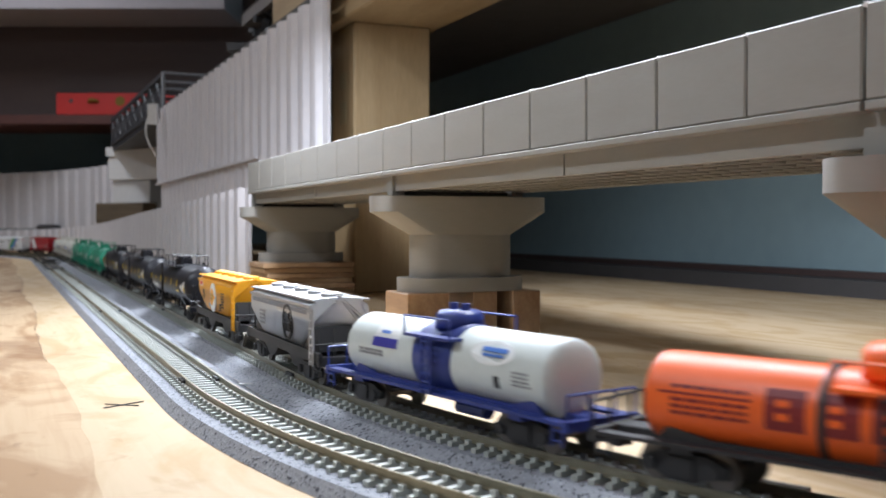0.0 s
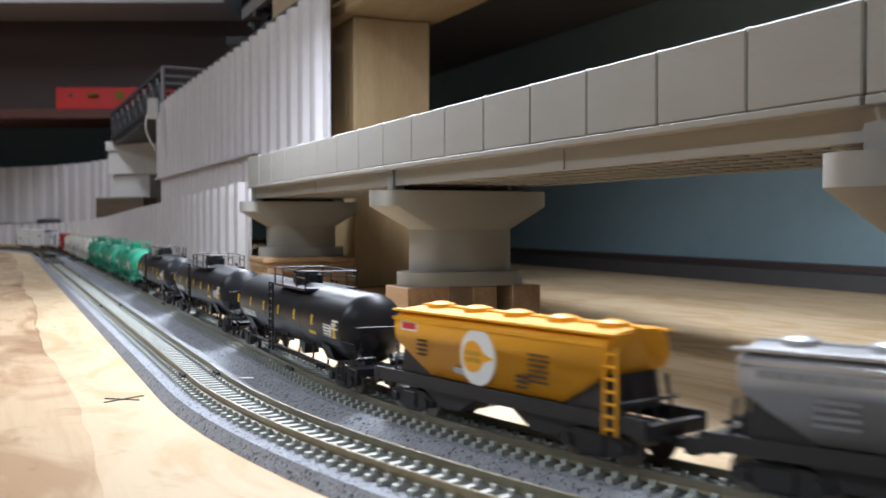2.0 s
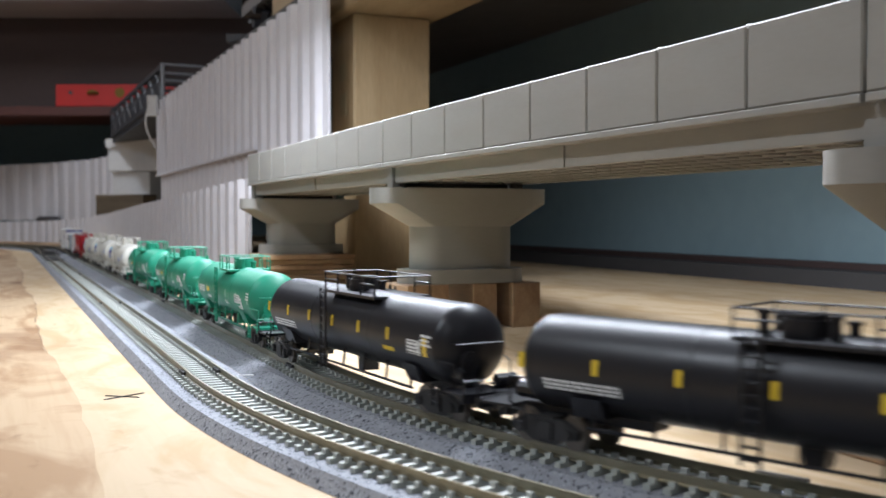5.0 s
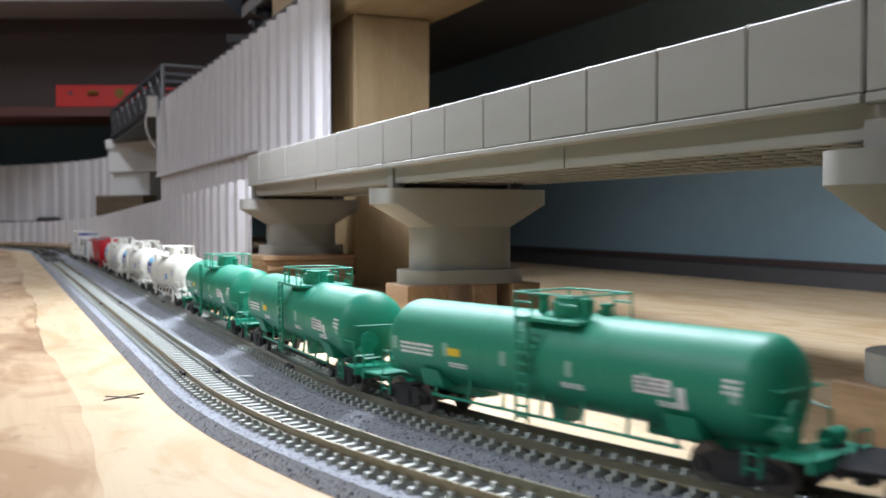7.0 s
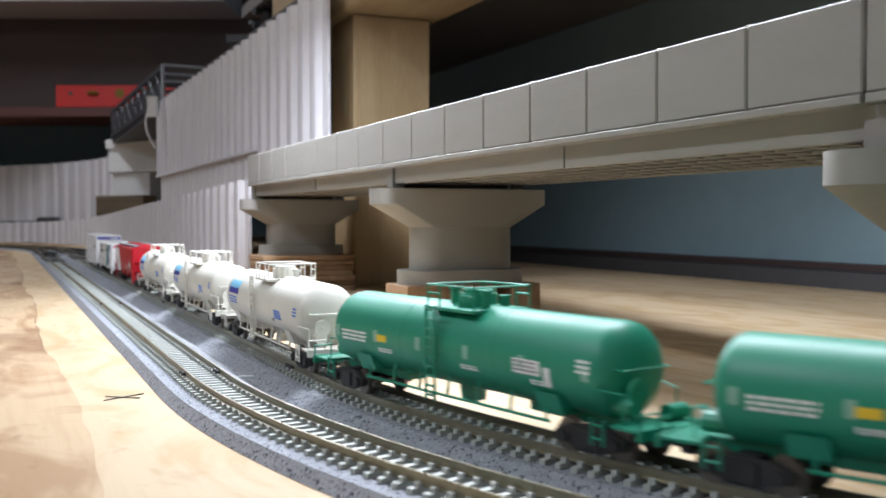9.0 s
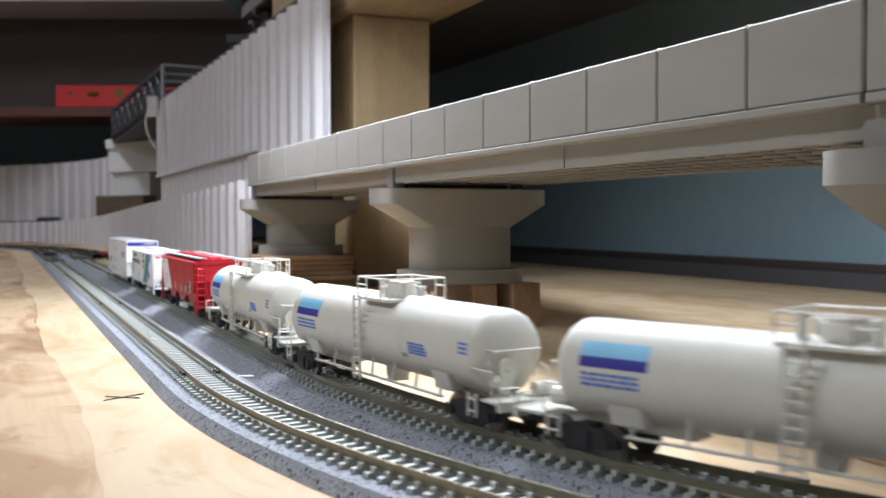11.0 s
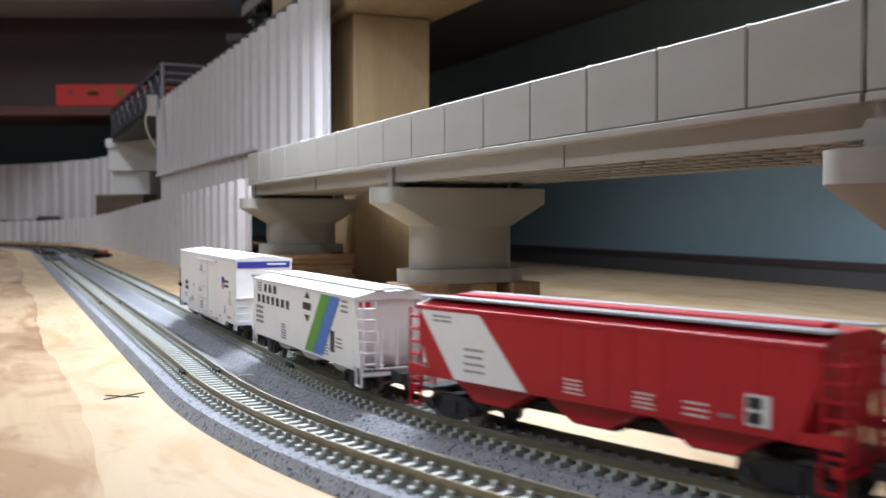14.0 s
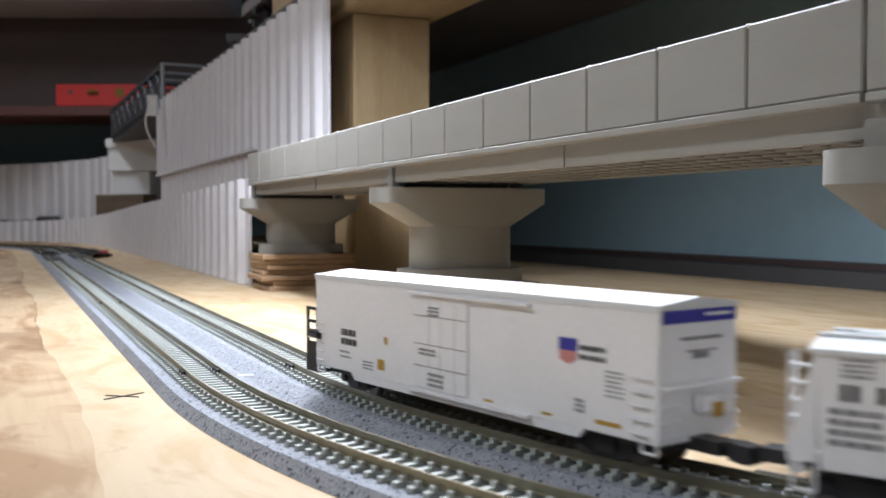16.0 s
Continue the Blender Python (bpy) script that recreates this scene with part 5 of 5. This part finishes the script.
def big_hopper(name, length, e, mat, label, kind):
    """A long three-bay covered hopper with a roof walk, sloped ends and open end ladders."""
    car = empty(name, Matrix(), label=label, category="covered hopper", group="long covered hoppers")
    coup = length / 2 - 0.0085
    zs, ze, zr = (0.0172 if kind == "red" else 0.0114), (0.0436 if kind == "red" else 0.0428), (0.0466 if kind == "red" else 0.0454)
    hw = 0.0180
    half_t, half_b = e - 0.0075, (e - 0.0130 if kind == "red" else e - 0.0085)
    cut = 0.0330 if kind == "red" else 0.0300
    # side outline with the lower corners cut on the slope
    out = [(-half_b, zs), (half_b, zs), (half_t, cut), (half_t, ze), (-half_t, ze), (-half_t, cut)]
    bm = prism(out, "y", -hw, hw)
    bmesh.ops.bevel(bm, geom=bm.edges[:], offset=0.0004, segments=1, affect="EDGES")
    part("body", bm, mat, car)
    bm = prism([(-hw - 0.0006, ze - 0.001), (hw + 0.0006, ze - 0.001), (hw + 0.0006, ze + 0.0004), (0.009, zr), (-0.009, zr), (-hw - 0.0006, ze + 0.0004)], "x", -half_t - 0.002, half_t + 0.002)
    part("roof", bm, WHITE_ROOF if kind == "white" else mat, car)
    roofm = WHITE_ROOF if kind == "white" else GREY_ROOF
    at, wide = (0.0068, 0.0020) if kind == "white" else (0.0125, 0.0032)
    for y in (-at, at):
        part("roof_walk", B(-half_t - 0.0025, half_t + 0.0025, y - wide, y + wide, zr + 0.0002, zr + 0.0009), roofm, car)
    part("hatch_trough", B(-half_t + 0.006, half_t - 0.006, -0.0045, 0.0045, zr - 0.0003, zr + 0.0014, bevel=0.0004), WHITE_ROOF if kind == "white" else mat, car)
    for sg in (-1, 1):
        # side panel that carries the end ladders, and the flat end sheet above
        for y in (-hw + 0.0004, hw - 0.0004):
            if kind == "white":
                bm = prism([(sg * half_t, zs + 0.002), (sg * e, zs + 0.002), (sg * e, 0.0165), (sg * (half_t + 0.0012), 0.0400), (sg * half_t, 0.0400)], "y", y - 0.0004, y + 0.0004)
            else:
                bm = prism([(sg * (e - 0.0145), zs), (sg * e, zs), (sg * e, 0.0215), (sg * (e - 0.0145), zs + 0.003)], "y", y - 0.0004, y + 0.0004)
            part("corner_sheet", bm, mat, car)
        part("end_sheet", B(min(sg * half_t, sg * (half_t + 0.0012)), max(sg * half_t, sg * (half_t + 0.0012)), -hw + 0.0006, hw - 0.0006, 0.0290 if kind == "red" else 0.0170, ze - 0.0012), mat, car)
        end_cage(car, mat, sg * e, sg * half_b, ze - 0.001, sg, 0.0128)
        for y in (-0.007, 0.0, 0.007):
            part("end_brace", rods([((sg * (e - 0.003), y, 0.0130), (sg * (e - 0.003), y, 0.0300))], 0.0007), mat, car)
        part("end_sill", B(min(sg * e, sg * (e - 0.004)), max(sg * e, sg * (e - 0.004)), -0.0168, 0.0168, 0.0098, 0.0128), mat, car)
        for y in (-0.0172, 0.0172):
            part("stirrup", rods([((sg * (e - 0.001), y, 0.0130), (sg * (e - 0.001), y, 0.0055)), ((sg * (e - 0.007), y, 0.0130), (sg * (e - 0.007), y, 0.0055)), ((sg * (e - 0.001), y, 0.0055), (sg * (e - 0.007), y, 0.0055))], 0.0006), mat, car)
        coupler(car, sg * coup, sg)
        part("draft_gear", B(min(sg * (e - 0.01), sg * coup), max(sg * (e - 0.01), sg * coup), -0.004, 0.004, 0.0080, 0.0120), UNDER, car)
    low, wide = (0.0098, 0.0135) if kind == "red" else (0.0065, 0.0115)
    for x in (-0.046, 0.0, 0.046):
        part("discharge_bay", prism([(x - 0.022, zs + 0.0004), (x + 0.022, zs + 0.0004), (x + 0.008, low), (x - 0.008, low)], "y", -wide, wide), mat, car)
        part("discharge_gate", B(x - 0.009, x + 0.009, -wide * 0.85, wide * 0.85, low - 0.0010, low + 0.0002), UNDER, car)
    part("centre_sill", B(-e + 0.004, e - 0.004, -0.004, 0.004, 0.0088, 0.0124), UNDER, car)
    trucks = [truck(car, -(e - 0.020)), truck(car, e - 0.020)]
    y = -hw - 0.0001
    if kind == "red":
        part("white_band", prism([(-half_t + 0.001, 0.0425), (-half_t + 0.033, 0.0425), (-half_t + 0.0565, 0.0178), (-half_t + 0.0200, 0.0178), (-half_t + 0.0012, 0.0415)], "y", y - 0.0002, y + 0.0002), WHITE_PAINT, car, "broad slanting white band")
        for k in range(15):
            x = -half_t + 0.008 + (2 * half_t - 0.016) * k / 14
            z0 = zs + 0.0015
            if kind == "red" and abs(x) > half_b:
                z0 = zs + (abs(x) - half_b) / (half_t - half_b) * (cut - zs) + 0.0015
            if x > -half_t + 0.066:
                part("side_rib", B(x - 0.0007, x + 0.0007, y - 0.00009, y + 0.0002, z0, ze - 0.0012), mat, car)
        flat_rows(car, GREY_INK, -half_t + 0.0255, -half_t + 0.036, 0.0300, 4, y - 0.0002, 0.0026, 0.35, seed=2)
        flat_rows(car, WHITE_INK, 0.0395, 0.0485, 0.0240, 3, y - 0.0001, 0.0018, 0.3, seed=3)
        flat_rows(car, WHITE_INK, -0.007, 0.001, 0.0248, 4, y - 0.0001, 0.0014, 0.35, seed=4)
        flat_rows(car, WHITE_INK, 0.0215, 0.0290, 0.0242, 4, y - 0.0001, 0.0014, 0.35, seed=14)
        mark(car, GREY_INK, 0.0515, 0.0560, 0.0212, 0.0222, y - 0.0003, "dark plate")
        mark(car, WHITE_INK, 0.0600, 0.0675, 0.0200, 0.0288, y - 0.0003, "white framed data panel")
        for z in (0.0207, 0.0249):
            mark(car, BLACK_INK, 0.0607, 0.0652, z, z + 0.0032, y - 0.0006)
        flat_rows(car, GREY_INK, -half_t + 0.008, -half_t + 0.018, 0.0408, 2, y - 0.0002, 0.0016, 0.5, seed=5)
    else:
        for c, x in ((STRIPE_GREEN, 0.0225), (STRIPE_BLUE, 0.0355)):
            part("stripe", prism([(x + 0.0145, 0.0418), (x + 0.0265, 0.0418), (x + 0.0020, 0.0130), (x - 0.0105, 0.0130)], "y", y - 0.00025, y + 0.0002), c, car, "slanting bright stripe")
        # two rows of square letter shapes
        for x0, zt, n in ((-0.060, 0.0408, 3), (-0.073, 0.0345, 7)):
            for k in range(n):
                x = x0 + k * 0.0090
                # plain upright bars
                for dx in (0.0, 0.0028):
                    mark(car, BLACK_INK, x + dx, x + dx + 0.0019, zt - 0.0044, zt, y, name="lettering")
        mark(car, BLACK_INK, 0.0090, 0.0210, 0.0325, 0.0360, y, "black arrow emblem")
        part("arrow_head", prism([(0.0155, 0.0415), (0.0115, 0.0382), (0.0195, 0.0382)], "y", y - 0.0002, y + 0.0002), BLACK_INK, car)
        part("arrow_head", prism([(0.0155, 0.0268), (0.0115, 0.0301), (0.0195, 0.0301)], "y", y - 0.0002, y + 0.0002), BLACK_INK, car)
        flat_rows(car, GREY_INK, -0.076, -0.062, 0.0282, 4, y, 0.0027, 0.6, seed=2)
        flat_rows(car, GREY_INK, -half_t + 0.006, -half_t + 0.014, 0.0412, 4, y, 0.0014, 0.5, seed=3)
        flat_rows(car, GREY_INK, -0.028, -0.020, 0.0220, 6, y, 0.0014, 0.5, seed=4)
        flat_rows(car, GREY_INK, half_t - 0.016, half_t - 0.008, 0.0410, 3, y, 0.0022, 0.5, seed=5)
        mark(car, BLACK_INK, half_t - 0.030, half_t - 0.025, 0.0165, 0.0260, y, "black data panel")
        flat_rows(car, GREY_INK, half_t - 0.0225, half_t - 0.0145, 0.0235, 3, y, 0.0018, 0.4, seed=6)
        flat_rows(car, GREY_INK, half_t - 0.040, half_t - 0.033, 0.0190, 4, y, 0.0014, 0.4, seed=7)
        part("end_marking", B(half_t + 0.0011, half_t + 0.0015, -0.0160, -0.0110, 0.0385, 0.0410), RED_INK, car)
        part("end_marking", B(half_t + 0.0011, half_t + 0.0015, 0.0100, 0.0150, 0.0380, 0.0408), GREY_INK, car)
    return car, trucks


def reefer(name, length, e, label):
    """A long smooth-sided refrigerator car with a plug door."""
    car = empty(name, Matrix(), label=label, category="refrigerator car")
    hw, zs, ze, zr = 0.0178, 0.0100, 0.0512, 0.0534
    bm = B(-e, e, -hw, hw, zs, ze, bevel=0.0004)
    part("body", bm, WHITE_PAINT, car)
    part("roof", prism([(-hw - 0.0003, ze - 0.0020), (hw + 0.0003, ze - 0.0020), (hw + 0.0003, ze + 0.0002), (0.0, zr), (-hw - 0.0003, ze + 0.0002)], "x", -e - 0.0004, e + 0.0004), WHITE_ROOF, car)
    part("side_sill", prism([(-e + 0.030, zs + 0.001), (-e + 0.034, zs - 0.0030), (e - 0.034, zs - 0.0030), (e - 0.030, zs + 0.001)], "y", -hw + 0.0001, -hw + 0.0020), WHITE_PAINT, car)
    part("side_sill", prism([(-e + 0.030, zs + 0.001), (-e + 0.034, zs - 0.0030), (e - 0.034, zs - 0.0030), (e - 0.030, zs + 0.001)], "y", hw - 0.0020, hw - 0.0001), WHITE_PAINT, car)
    part("underframe", B(-e + 0.004, e - 0.004, -0.0125, 0.0125, 0.0070, 0.0099), UNDER, car)
    y = -hw
    # door with rods, track and panel seams
    dx0, dx1 = -0.023, 0.012
    door = part("door", B(dx0, dx1, y - 0.0006, y - 0.0001, zs + 0.0012, ze - 0.0042, bevel=0.0003), WHITE_PAINT, car, "white plug door")
    for z in (0.0195, 0.0280, 0.0390):
        part("door_seam", B(dx0 + 0.001, dx1 - 0.001, y - 0.0008, y - 0.0005, z, z + 0.0003), GREY_INK, door)
    for x in (-0.012, -0.005, 0.004):
        part("lock_rod", R_((x, y - 0.0007, zs + 0.001), (x, y - 0.0007, ze - 0.005), 0.0002, 5), WHITE_PAINT, door)
    part("door_track", B(-0.026, 0.047, y - 0.0022, y - 0.0003, ze - 0.0040, ze - 0.0030), WHITE_PAINT, car)
    part("door_track", B(-0.026, 0.047, y - 0.0020, y - 0.0003, zs - 0.0006, zs + 0.0006), WHITE_PAINT, car)
    # side markings
    flat_rows(car, BLACK_INK, -e + 0.023, -e + 0.036, 0.0285, 2, y, 0.0040, 0.7, seed=1)
    flat_rows(car, GREY_INK, -e + 0.022, -e + 0.031, 0.0190, 2, y, 0.0022, 0.4, seed=2)
    mark(car, OCHRE_INK, -e + 0.053, -e + 0.058, 0.0140, 0.0185, y, "small ochre plate")
    mark(car, OCHRE_INK, -e + 0.058, -e + 0.0605, 0.0250, 0.0280, y)
    flat_rows(car, GREY_INK, -e + 0.041, -e + 0.049, 0.0165, 3, y, 0.0014, 0.5, seed=3)
    flat_rows(car, GREY_INK, -0.013, -0.006, 0.0430, 3, y - 0.0007, 0.0014, 0.6, seed=4)
    flat_rows(car, GREY_INK, -0.019, -0.008, 0.0265, 2, y - 0.0007, 0.0016, 0.6, seed=5)
    flat_rows(car, GREY_INK, -0.013, -0.003, 0.0175, 3, y - 0.0007, 0.0020, 0.6, seed=6)
    mark(car, OCHRE_INK, 0.021, 0.026, 0.0115, 0.0124, y)
    mark(car, OCHRE_INK, 0.052, 0.057, 0.0118, 0.0127, y)
    mark(car, OCHRE_INK, e - 0.026, e - 0.015, 0.0128, 0.0142, y)
    # shield badge
    part("shield", prism([(0.0605, 0.0385), (0.0690, 0.0385), (0.0690, 0.0345), (0.0605, 0.0345)], "y", y - 0.0002, y + 0.0001), DEEP_BLUE, car, "deep blue head of a shield badge")
    part("shield_field", prism([(0.0605, 0.0344), (0.0690, 0.0344), (0.0686, 0.0315), (0.0648, 0.0300), (0.0609, 0.0315)], "y", y - 0.0002, y + 0.0001), FADED_RED, car, "faded red field of a shield badge")
    flat_rows(car, BLACK_INK, 0.0700, 0.0815, 0.0368, 2, y, 0.0030, 0.55, seed=7)
    flat_rows(car, GREY_INK, e - 0.0215, e - 0.0140, 0.0300, 6, y, 0.0015, 0.4, seed=8)
    flat_rows(car, GREY_INK, e - 0.035, e - 0.031, 0.0195, 3, y, 0.0016, 0.7, seed=9)
    for k in range(5):
        z = 0.0128 + k * 0.0042
        part("grab_iron", R_((e - 0.0105, y - 0.0010, z), (e - 0.0030, y - 0.0010, z), 0.0004, 5), WHITE_PAINT, car)
        part("grab_iron", R_((-e + 0.003, y - 0.0010, z), (-e + 0.0085, y - 0.0010, z), 0.0004, 5), WHITE_PAINT, car)
    # ends: a blue band, rungs and a walkway; the rear one carries a dark brake gear
    for sg in (-1, 1):
        x = sg * e
        if sg > 0:
            part("end_band", B(x + 0.0001, x + 0.0005, -hw + 0.0012, hw - 0.0012, 0.0458, 0.0498), DEEP_BLUE, car, "deep blue band across the end")
            part("end_lettering", B(x + 0.0005, x + 0.0007, 0.002, 0.014, 0.0476, 0.0486), WHITE_INK, car)
            part("end_lettering", B(x + 0.0001, x + 0.0004, -0.008, 0.010, 0.0405, 0.0415), GREY_INK, car)
            part("end_lettering", B(x + 0.0001, x + 0.0004, -0.006, 0.008, 0.0370, 0.0375), GREY_INK, car)
            part("end_lettering", B(x + 0.0001, x + 0.0004, -0.003, 0.004, 0.0348, 0.0368), GREY_INK, car)
            part("end_walk", B(x, x + 0.0035, -0.0165, 0.0165, 0.0270, 0.0277), WHITE_PAINT, car)
            part("brake_housing", B(x, x + 0.0030, -0.0025, 0.0065, 0.0185, 0.0240, bevel=0.0005), WHITE_PAINT, car)
            part("ochre_tag", B(x + 0.0030, x + 0.0033, 0.0030, 0.0075, 0.0170, 0.0215), OCHRE_INK, car)
        pr = []
        for y2 in (-0.0135, 0.0135):
            for k in range(4):
                z = 0.0125 + k * 0.0046
                pr.append(((x + sg * 0.0012, y2 - 0.0035, z), (x + sg * 0.0012, y2 + 0.0035, z)))
        part("end_rungs", rods(pr, 0.0005), WHITE_PAINT, car)
        if sg < 0:
            bm = B(x - 0.0110, x - 0.0095, -0.0168, -0.0158, 0.0060, 0.0360)
            box(bm, x - 0.0020, x - 0.0004, -0.0168, -0.0158, 0.0060, 0.0360)
            for z0, z1 in ((0.0060, 0.0200), (0.0285, 0.0300), (0.0345, 0.0360)):
                box(bm, x - 0.0108, x - 0.0006, -0.0167, -0.0159, z0, z1)
            box(bm, x - 0.0100, x - 0.0004, -0.0158, 0.0158, 0.0060, 0.0075)
            part("end_rack", bm, UNDER, car, "black rack on the car end")
            part("marker_light", R_((x - 0.006, -0.0172, 0.0240), (x + 0.005, -0.0186, 0.0240), 0.0020, 8), UNDER, car)
            part("rack_plate", B(x - 0.0090, x - 0.0035, -0.0171, -0.0168, 0.0215, 0.0250), WHITE_INK, car)
        part("stirrup", rods([((x - sg * 0.001, yy, zs + 0.0005), (x - sg * 0.001, yy, 0.0072)) for yy in (-0.0172, 0.0172)] + [((x - sg * 0.007, yy, zs + 0.0005), (x - sg * 0.007, yy, 0.0072)) for yy in (-0.0172, 0.0172)] + [((x - sg * 0.001, yy, 0.0072), (x - sg * 0.007, yy, 0.0072)) for yy in (-0.0172, 0.0172)], 0.0005), WHITE_PAINT, car)
        coupler(car, sg * (length / 2 - 0.0085), sg)
        part("draft_gear", B(min(x - sg * 0.01, sg * (length / 2 - 0.0085)), max(x - sg * 0.01, sg * (length / 2 - 0.0085)), -0.004, 0.004, 0.0075, 0.0115), UNDER, car)
    trucks = [truck(car, -(e - 0.028)), truck(car, e - 0.028)]
    return car, trucks


# ---- the train: front gap of each car along the track at the clip's start, and its length ----
SPEED = 0.1951
TRAIN = []


def couple(made, mid):
    car, trucks = made
    TRAIN.append((car, trucks, mid, trucks[1].matrix_basis.translation.x))


def clone(first, label=""):
    car, trucks = first
    c = copy_thing(car, Matrix())
    return c, sorted((o for o in c.children if o.name.startswith("truck")), key=lambda o: o.matrix_basis.translation.x)


couple(dome_tank("tank_car", 0.199, 0.0757, ORANGE_PAINT, ORANGE_PAINT, UNDER, "bright orange dome tank car with dark red lettering blocks", False), 0.3455)
couple(dome_tank("tank_car", 0.181, 0.0694, PALE_GREY, BLUE_PAINT, BLUE_PAINT, "pale grey tank car with a blue band, dome and frame", True), 0.1548)
couple(small_hopper("covered_hopper", 0.162, 0.0610, SILVER_PAINT, "silver covered hopper with a dark round emblem", "silver", SILVER_PAINT), -0.0240)
couple(small_hopper("covered_hopper", 0.164, 0.0582, YELLOW_PAINT, "yellow covered hopper with a white ring emblem", "yellow", YELLOW_PAINT), -0.1968)
black = modern_tank("tank_car", 0.2500, 0.1010, BLACK_PAINT, "long black tank car with yellow reflector strips", "black", (-0.020, 0.036, -0.004))
couple(black, -0.4069)
couple(clone(black), -0.6575)
couple(clone(black), -0.9100)
green = modern_tank("tank_car", 0.2230, 0.0894, GREEN_PAINT, "long green tank car with white lettering", "green", (-0.0120, 0.0175, 0.003))
couple(green, -1.1475)
couple(clone(green), -1.3710)
couple(clone(green), -1.5935)
white = modern_tank("tank_car", 0.2225, 0.0900, WHITE_TANK, "long cream white tank car with a blue panel", "white", (-0.0120, 0.0175, 0.003))
couple(white, -1.8230)
couple(clone(white), -2.0470)
couple(clone(white), -2.2692)
couple(big_hopper("covered_hopper", 0.214, 0.0882, RED_PAINT, "red ribbed covered hopper with a slanting white band", "red"), -2.4884)
couple(big_hopper("covered_hopper", 0.214, 0.0864, WHITE_PAINT, "white covered hopper with green and blue slanting stripes", "white"), -2.7112)
couple(reefer("refrigerator_car", 0.2450, 0.1031, "long white refrigerator car with a plug door"), -2.9506)


def motions():
    """Each car rides with its two trucks on the inner track; the trucks turn to follow the bend."""
    for car, trucks, mid, half in TRAIN:
        rows, turns = [], ([], [])
        t = 0.0
        while t <= 16.0001:
            s = mid + SPEED * t
            a, ha = along(s - half, PITCH)
            b, hb = along(s + half, PITCH)
            head = math.atan2(b.y - a.y, b.x - a.x)
            c = (a + b) / 2
            rows.append((t, Matrix.Translation((c.x, c.y, RAIL_TOP)) @ Matrix.Rotation(head, 4, "Z")))
            for k, (h, x) in enumerate(((ha, -half), (hb, half))):
                turn = (h - head + math.pi) % (2 * math.pi) - math.pi
                turns[k].append((t, Matrix.Translation((x, 0, 0)) @ Matrix.Rotation(turn, 4, "Z")))
            t += 0.25
        walk(car, rows)
        for k in (0, 1):
            walk(trucks[k], turns[k])


motions()
